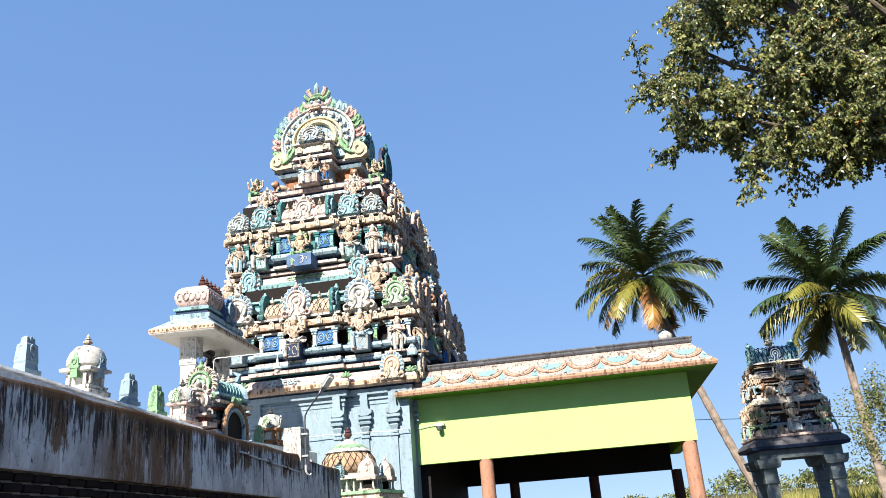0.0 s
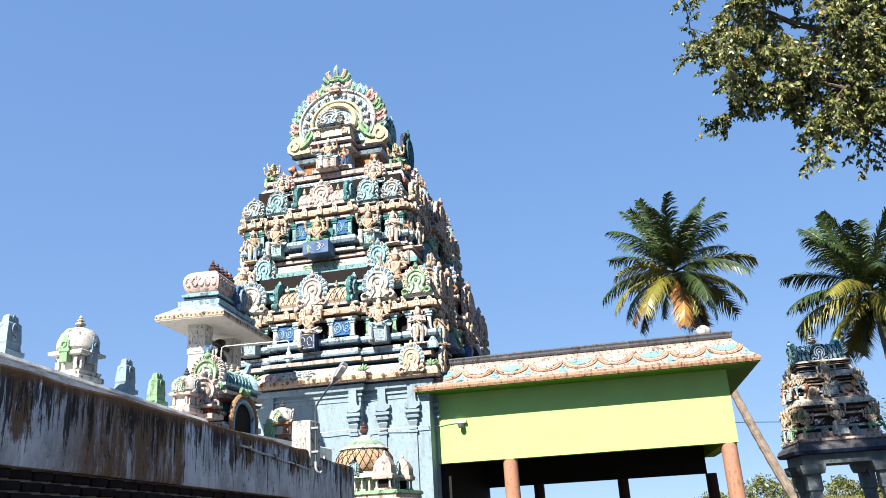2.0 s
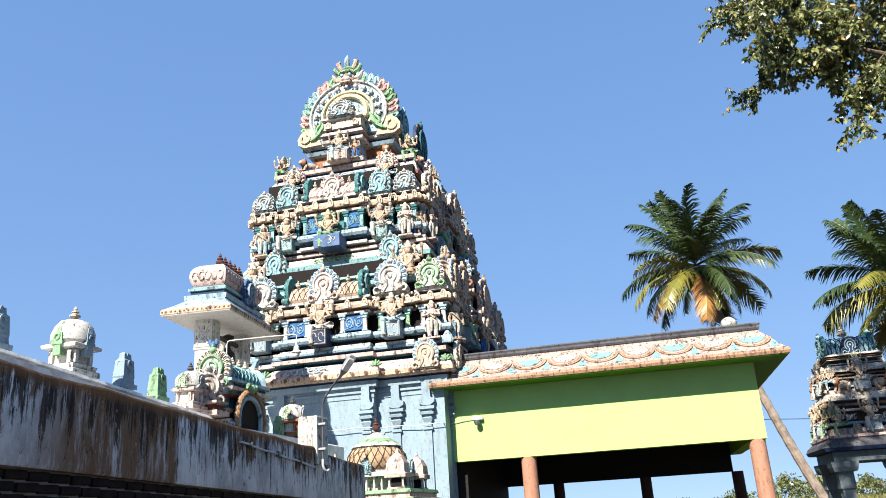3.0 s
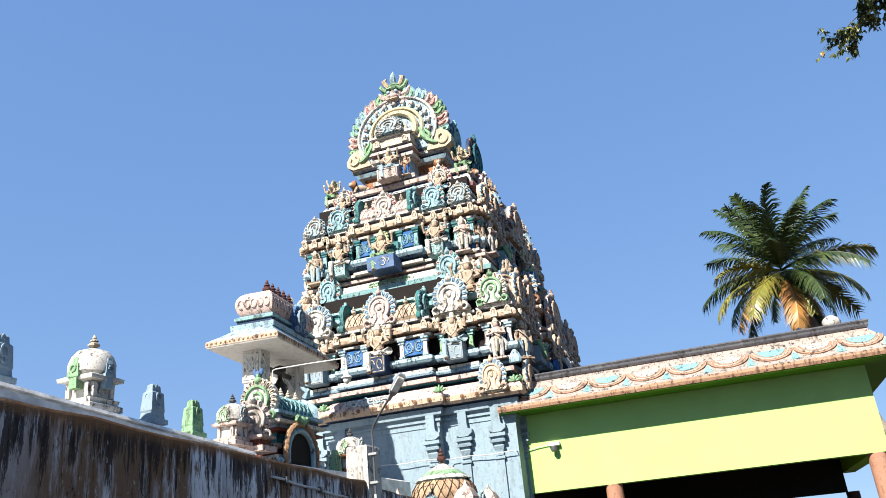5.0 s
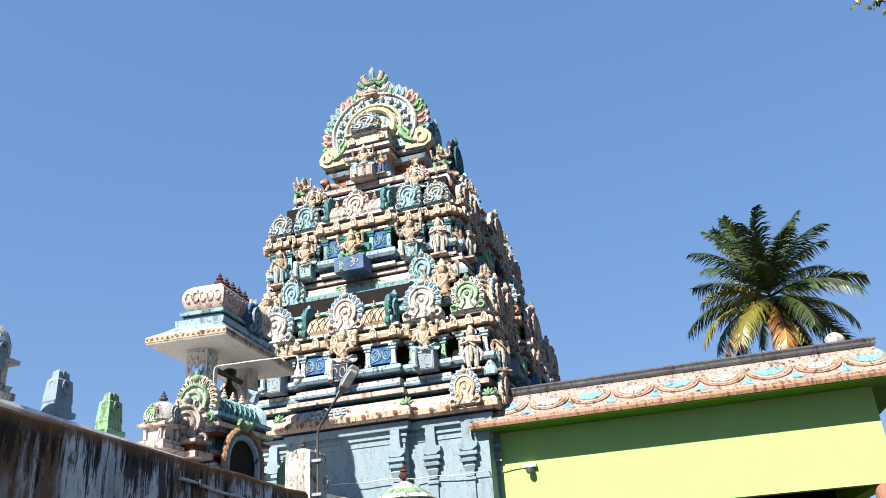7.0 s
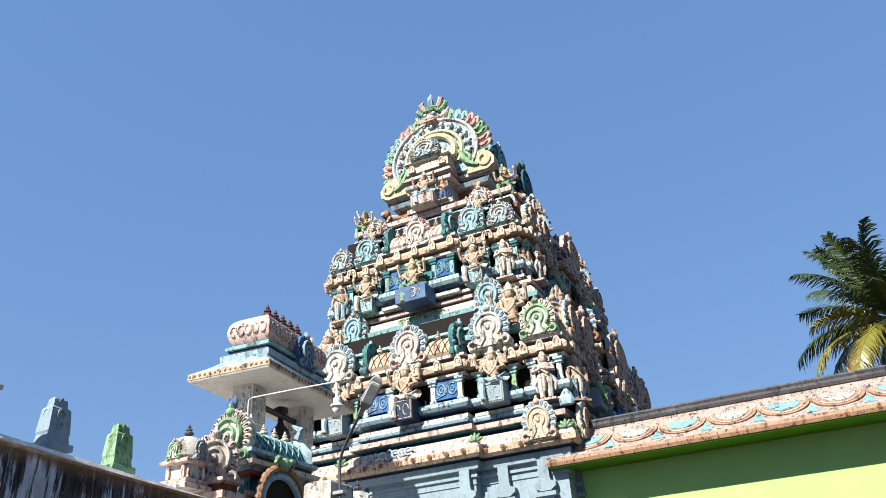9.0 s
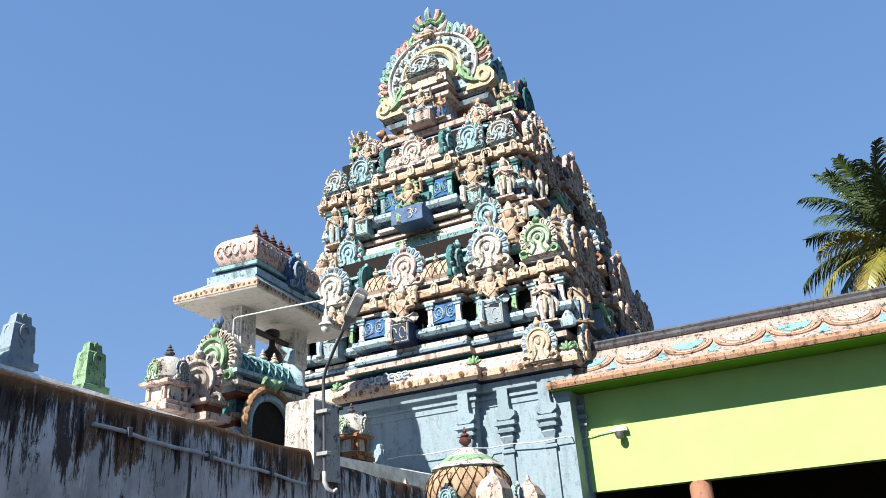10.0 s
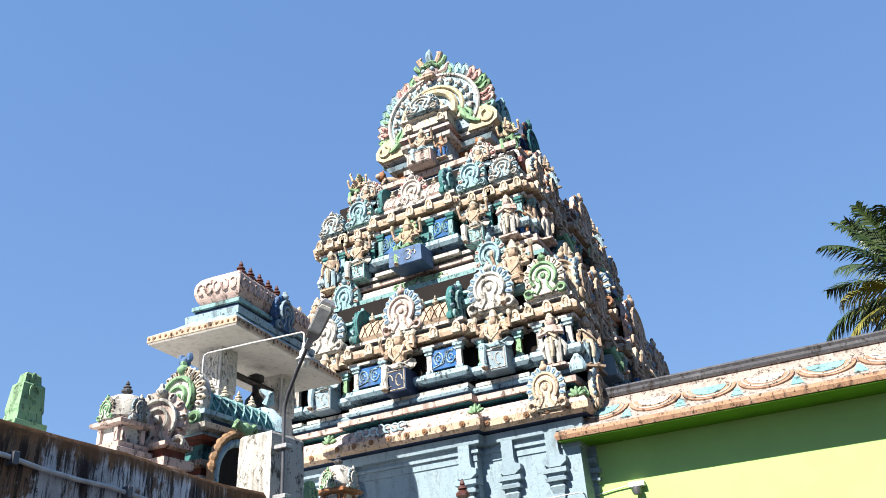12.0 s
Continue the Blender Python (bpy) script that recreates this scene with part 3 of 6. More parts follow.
def block_mesh(w, h):
    """A small horseshoe block of a cornice."""
    bm = fresh()
    slab(bm, [(-w, 0), (w, 0), (w, h * 0.5)] + arc(0, h * 0.55, w * 0.8, h * 0.45, 10, 170, 7) + [(-w, h * 0.5)], -0.05, 0.02, 0)
    tube(bm, [(x, -0.055, z) for x, z in arc(0, h * 0.5, w * 0.5, h * 0.28, -40, 220, 7)], w * 0.14, 1, 4)
    return mesh_of("cornice_block", bm, ["cream", "peach"])


def pedestal_mesh(w, h, d, mat, line):
    bm = fresh()
    box(bm, -w, w, -d, 0, 0, h, 0, 0.015)
    for a, b in (((-w * 0.85, h * 0.1), (w * 0.85, h * 0.1)), ((-w * 0.85, h * 0.9), (w * 0.85, h * 0.9)), ((-w * 0.85, h * 0.1), (-w * 0.85, h * 0.9)), ((w * 0.85, h * 0.1), (w * 0.85, h * 0.9))):
        tube(bm, [(a[0], -d - 0.004, a[1]), (b[0], -d - 0.004, b[1])], 0.012, 1, 4)
    for k in (-0.4, 0.4):
        tube(bm, [(k * w + x, -d - 0.004, z) for x, z in arc(0, h * 0.5, w * 0.28, h * 0.26, 0, 300, 7)], 0.012, 1, 4)
    return mesh_of("pedestal", bm, [mat, line])


def plaque_mesh():
    """A blue box plinth with a white painted sacred sign."""
    bm = fresh()
    box(bm, -0.36, 0.36, -0.5, 0, 0, 0.36, 0, 0.012)
    tube(bm, [(x, -0.505, z) for x, z in arc(0.07, 0.24, 0.055, 0.05, 150, -90, 8) + arc(0.07, 0.14, 0.06, 0.055, 90, -150, 8)], 0.014, 1, 5)
    tube(bm, [(x, -0.505, z) for x, z in arc(0.19, 0.2, 0.045, 0.05, 200, -60, 8)], 0.013, 1, 5)
    ball(bm, (0.2, -0.5, 0.29), (0.016, 0.012, 0.016), 1, 6, 4)
    tube(bm, [(-0.3, -0.503, 0.2), (-0.2, -0.503, 0.24), (-0.12, -0.503, 0.16)], 0.01, 1, 4)
    return mesh_of("plaque_pedestal", bm, ["bluegrey", "white"])


def bay(F, u, half, proj, z0, z1, style):
    """One niche bay of a tier: plinth, ledge, wall with pilasters and panel, block cornice."""
    h = z1 - z0
    wallc, pil, cap, panel, line = style
    p = proj
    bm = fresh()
    # recessed bands (3) are navy to colour in the shade between ledges
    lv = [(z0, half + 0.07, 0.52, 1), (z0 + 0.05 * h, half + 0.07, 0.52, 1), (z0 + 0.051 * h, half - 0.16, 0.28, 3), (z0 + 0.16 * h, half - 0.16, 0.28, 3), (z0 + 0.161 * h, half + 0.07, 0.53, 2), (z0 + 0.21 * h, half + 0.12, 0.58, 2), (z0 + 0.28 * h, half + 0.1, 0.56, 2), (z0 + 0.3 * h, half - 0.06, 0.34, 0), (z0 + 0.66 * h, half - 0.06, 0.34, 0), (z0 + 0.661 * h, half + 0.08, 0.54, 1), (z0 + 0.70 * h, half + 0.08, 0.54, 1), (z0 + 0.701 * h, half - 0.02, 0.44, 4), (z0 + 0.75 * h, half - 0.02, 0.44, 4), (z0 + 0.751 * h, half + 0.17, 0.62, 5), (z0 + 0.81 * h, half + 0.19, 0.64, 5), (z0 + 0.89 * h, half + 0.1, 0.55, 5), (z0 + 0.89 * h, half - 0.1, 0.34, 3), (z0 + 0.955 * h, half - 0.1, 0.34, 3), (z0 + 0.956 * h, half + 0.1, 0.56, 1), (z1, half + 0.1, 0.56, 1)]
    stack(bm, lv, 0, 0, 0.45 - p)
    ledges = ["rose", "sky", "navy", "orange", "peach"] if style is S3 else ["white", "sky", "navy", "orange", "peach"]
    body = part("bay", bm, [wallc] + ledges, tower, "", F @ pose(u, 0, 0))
    py = -p - 0.01
    pw = 0.1
    pm = unit(("pil", pw, h, pil, cap), lambda: pilaster_mesh(pw, 0.36 * h, pil, cap))
    n = 4 if half > 0.7 else 2
    for i in range(n):
        uu = -half + 0.07 + i * (2 * half - 0.14) / (n - 1)
        if n == 4 and i in (1, 2):
            uu = math.copysign(half * 0.42, uu)
        add(pm, "pilaster", body, pose(uu, py, z0 + 0.3 * h))
    if n == 4:
        w = half * 0.24
        fm = unit(("pan", w, h, panel, line), lambda: panel_mesh(w, 0.3 * h, panel, line))
        for s in (-1, 1):
            add(fm, "panel", body, pose(s * half * 0.69, py, z0 + 0.33 * h))
    else:
        w = half * 0.5
        fm = unit(("pan", w, h, panel, line), lambda: panel_mesh(w, 0.32 * h, panel, line))
        add(fm, "panel", body, pose(0, py + 0.01, z0 + 0.32 * h))
    bl = unit(("blk", h), lambda: block_mesh(0.085, 0.17 * h))
    k = max(2, int(half * 2 / 0.42))
    for i in range(k + 1):
        add(bl, "cornice_block", body, pose(-half + i * 2 * half / k, py - 0.17, z0 + 0.755 * h))
    return body


def barrel(F, u, half, z, r, rib, lattice, ends="curl"):
    """A barrel roof over a bay, lattice lines on it, curled ends and a row of small finials."""
    bm = fresh()
    n = 8
    prof = [(-r * math.cos(math.pi * i / n) * 0.8, r * 0.25 + r * math.sin(math.pi * i / n)) for i in range(n + 1)]
    prof = [(-r * 0.66, 0)] + prof + [(r * 0.66, 0)]
    a = [bm.verts.new((-half, y, zz)) for y, zz in prof]
    b = [bm.verts.new((half, y, zz)) for y, zz in prof]
    for i in range(len(a) - 1):
        quad(bm, (a[i], b[i], b[i + 1], a[i + 1]), 0)
    quad(bm, a, 0)
    quad(bm, b[::-1], 0)
    ob = part("barrel_roof", bm, [lattice], tower, "", F @ pose(u, -0.08, z))
    bm = fresh()
    k = max(4, int(half * 2 / 0.16))
    for i in range(k):
        for s in (-1, 1):
            x = -half + (i + 0.5) * 2 * half / k
            pts = []
            for j in range(5):
                v = math.pi * 0.55 * j / 4
                xx = max(-half, min(half, x + s * (j - 2) * 0.07))
                pts.append((xx, -r * math.cos(v) * 0.82, r * 0.25 + r * math.sin(v) * 1.02))
            tube(bm, pts, 0.009, 0, 4)
    tagged(part("lattice", bm, rib, ob), kind="stuff")
    for i in range(7):
        add(FINPALE, "finial", ob, pose(-half * 0.84 + i * half * 0.28, 0, r * 1.2), (0.2, 0.2, 0.24))
    for s in (-1, 1):
        add(GABLES[ends], "end_gable", ob, pose(s * (half + 0.03), 0, 0, 0, 0, 90 * s), (r * 2.1, 0.9, r * 1.9) if ends in ("curl", "orange") else (r * 1.5, 0.8, r * 1.3))
    return ob


GABLES["skyrim"] = gable(1.0, 1.0, "sky", "white", ("sky", "white"), 11)
GABLES["orange"] = gable(1.0, 1.2, "peach", "orange", ("sky", "wall"), 13)
GABLES["curl"] = gable(1.0, 1.15, "teal", "aqua", ("teal", "wall"), 11)
# Niche walls given as "dark" have their recess shade painted in.
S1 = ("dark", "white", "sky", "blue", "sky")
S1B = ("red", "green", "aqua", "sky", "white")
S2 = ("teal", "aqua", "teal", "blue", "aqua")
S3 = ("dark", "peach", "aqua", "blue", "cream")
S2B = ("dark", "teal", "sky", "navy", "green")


def base():
    hx, hy = 2.91, 3.74
    bm = fresh()
    stack(bm, [(0, hx + 0.25, hy + 0.25), (0.5, hx + 0.25, hy + 0.25), (0.55, hx + 0.1, hy + 0.1), (0.9, hx + 0.1, hy + 0.1), (1.0, hx, hy), (4.46, hx, hy), (4.47, hx + 0.02, hy + 0.02), (4.58, hx + 0.02, hy + 0.02), (4.59, hx + 0.06, hy + 0.06), (4.64, hx + 0.06, hy + 0.06), (4.65, hx + 0.02, hy + 0.02), (4.7, hx + 0.02, hy + 0.02), (4.72, hx + 0.12, hy + 0.12), (4.86, hx + 0.14, hy + 0.14)])
    wall_ob = part("base_wall", bm, "wall", tower, "pale grey-blue painted base wall")
    for F, half in faces(hx, hy):
        bm = fresh()
        stack(bm, [(0.0, 1.25, 0.5), (4.46, 1.25, 0.5), (4.47, 1.27, 0.52), (4.58, 1.27, 0.52), (4.59, 1.31, 0.56), (4.64, 1.31, 0.56), (4.65, 1.27, 0.52), (4.7, 1.27, 0.52), (4.72, 1.36, 0.62), (4.86, 1.38, 0.64)], 0, 0, 0.3)
        part("middle_bay", bm, "wall", wall_ob, "", F)
        k = half / hx
        for u, p in ((-1.08, 0.2), (1.08, 0.2), (1.75 * k, 0), (2.5 * k, 0), (-1.75 * k, 0), (-2.5 * k, 0)):
            bm = fresh()
            w = 0.085
            stack(bm, [(1.0, w * 1.3, 0.06), (1.2, w * 1.3, 0.06), (1.22, w, 0.04), (3.62, w, 0.04), (3.64, w * 1.35, 0.07), (3.68, w * 1.35, 0.07), (3.70, w, 0.045), (3.80, w * 1.0, 0.05), (3.90, w * 1.5, 0.09), (3.93, w * 1.0, 0.06), (3.98, w * 1.1, 0.07)])
            stack(bm, [(3.98, w * 1.9, 0.12), (4.03, w * 2.0, 0.13), (4.04, w * 1.5, 0.09), (4.09, w * 1.5, 0.09), (4.10, w * 2.25, 0.14), (4.17, w * 2.25, 0.14)])
            slab(bm, [(-w * 1.1, 4.19), (w * 1.1, 4.19), (w * 2.3, 4.26), (w * 2.35, 4.33), (w * 1.35, 4.36), (w * 1.15, 4.44), (w * 1.15, 4.74), (-w * 1.15, 4.74), (-w * 1.15, 4.44), (-w * 1.35, 4.36), (-w * 2.35, 4.33), (-w * 2.3, 4.26)], -0.11, 0.02, 0)
            part("pilaster", bm, "wall", wall_ob, "", F @ pose(u, -p - 0.01, 0))
    # navy levels (2) paint the dark of the undercuts into the cornice
    levels = lambda a, b: [(4.87, a, b, 2), (4.89, a + 0.24, b + 0.24, 2), (4.95, a + 0.3, b + 0.3, 1), (5.06, a + 0.3, b + 0.3, 1), (5.08, a + 0.28, b + 0.28, 0), (5.22, a + 0.2, b + 0.2, 0), (5.32, a + 0.08, b + 0.08, 0), (5.33, a - 0.12, b - 0.12, 2), (5.40, a - 0.12, b - 0.12, 2), (5.405, a + 0.06, b + 0.06, 3), (5.44, a + 0.06, b + 0.06, 3), (5.445, a + 0.12, b + 0.12, 0), (5.54, a + 0.12, b + 0.12, 0), (5.55, a - 0.16, b - 0.16, 2), (5.63, a - 0.16, b - 0.16, 2), (5.635, a, b, 4), (5.68, a + 0.02, b + 0.02, 4), (5.74, a - 0.04, b - 0.04, 4)]
    bm = fresh()
    stack(bm, levels(hx + 0.02, hy + 0.02))
    corn = part("cornice", bm, ["rose", "peach", "navy", "teal", "sky"], tower, "curved white cornice with a dotted peach lip and teal band")
    rose = fresh()
    lathe(rose, [(0.045, 0), (0.05, 0.015), (0.02, 0.02), (0.018, 0.03)], seg=8)
    rose = mesh_of("rosette", rose, ["ochre"])
    for F, half in faces(hx, hy):
        bm = fresh()
        stack(bm, levels(1.2, 0.7), 0, 0, 0.48)
        mid = part("cornice_step", bm, ["rose", "peach", "navy", "teal", "sky"], corn, "", F)
        n = int(half * 2 / 0.34)
        for i in range(n + 1):
            u = -half + i * 2 * half / n
            y = -0.53 if abs(u) < 1.35 else -0.33
            part("rosette", rose, None, corn, "", F @ pose(u, y, 5.01, 90, 0, 0))
        for u, key, s in ((half - 0.3, "peach", 0.68), (-half + 0.3, "peach", 0.68)):
            add(GABLES[key], "gable_ornament", corn, F @ pose(u, -0.34, 5.0), s)
        for u, y in ((1.42, -0.5), (-1.42, -0.5), (half + 0.15, -0.3), (-half - 0.15, -0.3)):
            bm = fresh()
            for q in range(5):
                a = radians(20 + 35 * q)
                ball(bm, (0.13 * math.cos(a), 0, 0.13 * math.sin(a)), (0.05, 0.06, 0.1), 0, 6, 4, Matrix.Rotation(math.pi / 2 - a, 3, "Y"))
            ball(bm, (0, -0.03, 0.06), (0.07, 0.07, 0.07), 0, 6, 4)
            part("leaf_ornament", bm, "green", corn, "", F @ pose(u, y + 0.04, 5.16) @ Matrix.Diagonal((0.7, 0.7, 0.7, 1)), True)
        bm = fresh()
        for i in range(7):
            x = -0.42 + 0.14 * i
            tube(bm, [(x + px, -0.02, 0.1 + pz) for px, pz in arc(0, 0, 0.08, 0.06 + 0.03 * (i == 3), 180 * (i % 2), 180 * (i % 2) + 290, 8)], 0.02, 0, 5)
        part("scroll_relief", bm, "sky", corn, "", F @ pose(-0.35, -0.47, 5.1), True)


base()


def body(z0, z1, hx, hy, mats):
    bm = fresh()
    stack(bm, [(z0, hx, hy), (z1, hx, hy)])
    return part("tier_core", bm, mats, tower)


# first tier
# near-black core paints the shade behind gables and barrel roofs
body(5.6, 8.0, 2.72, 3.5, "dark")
for F, half in faces(2.75, 3.55):
    F = F @ pose(0, -0.16 if half > 3 else 0, 0)
    k = half / 2.75
    front = half < 3
    uc = 2.75 if front else 3.12
    bay(F, 0, 1.12, 0.28, 5.74, 7.0, S1 if front else S3)
    if not front:
        bay(F, 0, 0.95, 0.1, 6.98, 7.76, S3)
    barrel(F if front else F @ pose(0, 0.22, 0), 0, 0.98, 7.0 if front else 7.72, 0.38 if front else 0.46, "umber", "peach" if front else "ochre", "curl" if front else "orange")
    add(GABLES["bluerim"], "gable_ornament", tower, F @ pose(0, -0.34, 6.98), (0.86, 1, 0.9))
    add(unit("ped1", lambda: pedestal_mesh(0.23, 0.42, 0.4, "navy", "cream")), "pedestal", tower, F @ pose(-0.05, -0.27, 5.8))
    figure("sit", F @ pose(-0.05, -0.45, 6.2), 0.86, SIT, "figures on the first tier")
    for s in (-1, 1):
        bay(F, s * 1.75 * k, 0.42 * (1.0 if front else 1.15), 0.12, 5.74, 6.98, S1B if front else S3)
        add(GABLES["big" if front else "brown"], "gable_ornament", tower, F @ pose(s * 1.75 * k, -0.28, 6.98), (0.92, 1, 0.9))
        add(unit("ped2", lambda: pedestal_mesh(0.23, 0.4, 0.35, "wall", "white")), "pedestal", tower, F @ pose(s * 1.75 * k, -0.12, 5.85))
        figure("sitrose" if front else "ochresit", F @ pose(s * 1.75 * k, -0.3, 6.23), 0.8, SIT, "figures on the first tier")
        bay(F, s * uc, 0.33, 0.14, 5.74, 7.0, S1 if front else S3)
        add(GABLES["green" if front else "peach"], "gable_ornament", tower, F @ pose(s * uc, -0.26, 7.0), (0.78, 1, 0.86))
        figure("white" if front else "ochreman", F @ pose(s * uc, -0.3, 5.72), 0.98, STAND, "figures on the first tier")
        figure("guardian", F @ pose(s * 2.15 * k, -0.02, 7.45), 0.95, "painted plaster guardian figure seated between gables", "guardians")
        if not front:
            figure("blue", F @ pose(s * (half - 0.1), -0.32, 5.72, 0, 0, 45 * s), 0.92, STAND, "figures on the first tier")
            figure("ochreman", F @ pose(s * 0.75, -0.45, 5.72), 1.0, STAND, "figures on the first tier")
        if front:
            add(GABLES["peach"], "corner_gable", tower, F @ pose(s * (half + 0.22), 0.1, 7.05, 0, 0, 40 * s), (0.7, 1, 0.8))
            bm = fresh()
            lathe(bm, [(0.13, 0), (0.15, 0.07), (0.1, 0.2), (0.03, 0.29)], seg=8, sy=0.6)
            part("corner_leaf", bm, "sky", tower, "", F @ pose(s * (half + 0.35), -0.3, 5.6), True)

# band under the second tier
bm = fresh()
stack(bm, [(8.06, 2.5, 3.15, 0), (8.07, 2.64, 3.29, 0), (8.19, 2.67, 3.32, 0), (8.2, 2.62, 3.27, 1), (8.3, 2.58, 3.22, 1), (8.42, 2.48, 3.12, 1), (8.43, 2.36, 3.0, 2), (8.48, 2.36, 3.0, 2), (8.485, 2.52, 3.16, 3), (8.56, 2.52, 3.16, 3), (8.565, 2.38, 2.98, 2), (8.64, 2.38, 2.98, 2)])
part("tier_band", bm, ["aqua", "white", "navy", "rose"], tower, "white band with aqua lip")
for F, half in faces(2.62, 3.27):
    for s in (-1, 1):
        add(GABLES["aqua"], "gable_ornament", tower, F @ pose(s * half * 0.62, -0.06, 7.92), (0.68, 1, 0.76))
    bm = fresh()
    for i in range(9):
        tube(bm, [(-0.48 + 0.12 * i + px, 0, 0.1 + pz) for px, pz in arc(0, 0, 0.07, 0.05 + 0.05 * (i == 4), 180 * (i % 2), 180 * (i % 2) + 290, 7)], 0.024, 0, 5)
    part("scroll_relief", bm, "green", tower, "", F @ pose(0, 0.0, 8.2, -20), True)

bm = fresh()
stack(bm, [(7.3, 2.76, 3.6, 0), (7.34, 2.84, 3.66, 0), (7.44, 2.84, 3.66, 0), (7.46, 2.74, 3.56, 1), (7.56, 2.74, 3.56, 1), (7.58, 2.8, 3.62, 0), (7.64, 2.78, 3.6, 0)])
part("roof_ledge", bm, ["aqua", "teal"], tower)
bm = fresh()
stack(bm, [(10.26, 2.2, 2.84, 0), (10.3, 2.27, 2.9, 0), (10.38, 2.27, 2.9, 0), (10.4, 2.19, 2.82, 1), (10.5, 2.19, 2.82, 1)])
part("roof_ledge", bm, ["sky", "umber"], tower)

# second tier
# core again coloured near-black, as shade behind the ornaments
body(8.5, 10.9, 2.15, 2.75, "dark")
for F, half in faces(2.26, 2.95):
    k = half / 2.4
    front = half < 2.6
    bay(F, 0, 0.88, 0.26, 8.64, 10.06, S2 if front else S3)
    barrel(F, 0, 0.72, 10.04, 0.36, "white" if front else "umber", "rose" if front else "ochre", "curl" if front else "brown")
    add(GABLES["rose"], "gable_ornament", tower, F @ pose(0, -0.28, 10.0), (0.74, 1, 0.74))
    add(unit("ped3", plaque_mesh), "plaque_pedestal", tower, F @ pose(0, -0.27, 8.48))
    figure("sitgreen", F @ pose(-0.05, -0.5, 8.84), 0.8, SIT, "figures on the second tier")
    for s in (-1, 1):
        bay(F, s * 1.42 * k, 0.33, 0.14, 8.64, 9.98, S2B if front else S3)
        add(GABLES["aqua" if front else "brown"], "gable_ornament", tower, F @ pose(s * 1.42 * k, -0.24, 9.98), (0.66, 1, 0.66))
        add(unit("ped4", lambda: pedestal_mesh(0.2, 0.34, 0.3, "aqua", "white")), "pedestal", tower, F @ pose(s * 1.42 * k, -0.14, 8.66))
        figure("sit" if front else "ochresit", F @ pose(s * 1.42 * k, -0.3, 8.98), 0.76, SIT, "figures on the second tier")
        bay(F, s * 2.16 * k, 0.28, 0.14, 8.64, 9.98, S2 if front else S3)
        add(GABLES["skyrim" if front else "peach"], "gable_ornament", tower, F @ pose(s * 2.16 * k, -0.24, 9.98), (0.64, 1, 0.58))
        figure("white" if s > 0 or not front else "blue", F @ pose(s * 2.16 * k, -0.32, 8.62), 0.95, STAND, "figures on the second tier")
        figure("blue" if front else "guard", F @ pose(s * (half + 0.08), 0, 8.6, 0, 0, 45 * s), 0.85, STAND, "figures on the second tier")

# band under the crown
bm = fresh()
stack(bm, [(10.66, 2.1, 2.45, 1), (10.68, 2.24, 2.6, 1), (10.78, 2.28, 2.64, 1), (10.8, 2.22, 2.58, 0), (11.0, 2.18, 2.54, 0), (11.14, 2.1, 2.44, 0), (11.16, 2.04, 2.4, 2), (11.22, 2.04, 2.4, 2), (11.24, 2.12, 2.48, 3), (11.36, 2.12, 2.48, 3), (11.38, 2.02, 2.38, 2), (11.44, 2.02, 2.38, 2)])
part("tier_band", bm, ["white", "pink", "navy", "rose"], tower, "white band with pink lip")
for F, half in faces(2.24, 2.6):
    for s in (-1, 1):
        add(GABLES["rose"], "gable_ornament", tower, F @ pose(s * half * 0.62, -0.05, 10.7), (0.68, 1, 0.72))
        figure("sitrose", F @ pose(s * half * 0.62, -0.22, 10.62), 0.62, "small painted plaster figure seated before a gable", "figures under the crown")
        figure("lion", F @ pose(s * 1.16, 0.42, 11.42, 0, 0, 35 * s), 0.62, "crouching ochre plaster beast figure", "beasts under the crown")
        figure("sitgreen", F @ pose(s * (half - 0.3), 0.32, 11.42), 0.62, "small green painted plaster seated figure", "figures under the crown")
    bm = fresh()
    for i in range(12):
        tube(bm, [(-0.9 + 0.165 * i + px, 0, pz) for px, pz in arc(0, 0, 0.09, 0.055, 180 * (i % 2), 180 * (i % 2) + 290, 7)], 0.018, 0, 5)
    part("scroll_relief", bm, "sky", tower, "", F @ pose(0, 0.02, 10.98, -12), True)

# neck and barrel roof of the crown
bm = fresh()
stack(bm, [(11.42, 1.5, 2.0, 0), (11.6, 1.5, 2.0, 0), (11.62, 1.2, 1.7, 1), (12.1, 1.2, 1.7, 1), (12.12, 1.34, 1.84, 2), (12.22, 1.4, 1.9, 2), (12.24, 1.28, 1.78, 3), (12.34, 1.28, 1.78, 3), (12.36, 1.44, 1.9, 0), (12.44, 1.46, 1.92, 0)])
part("neck", bm, ["white", "orange", "sky", "navy"], tower)
bm = fresh()
n = 14
a = [bm.verts.new((-1.42 * math.cos(math.pi * i / n) * (1 + 0.12 * math.sin(math.pi * i / n) ** 2), -1.72, 12.44 + 1.5 * math.sin(math.pi * i / n) ** 0.8)) for i in range(n + 1)]
b = [bm.verts.new((v.co.x, 1.72, v.co.z)) for v in a]
for i in range(n):
    quad(bm, (a[i], a[i + 1], b[i + 1], b[i]), 0)
quad(bm, a, 0)
quad(bm, b, 0)
part("crown_roof", bm, "blue", tower, "blue painted barrel roof behind the great arch", smooth=True)


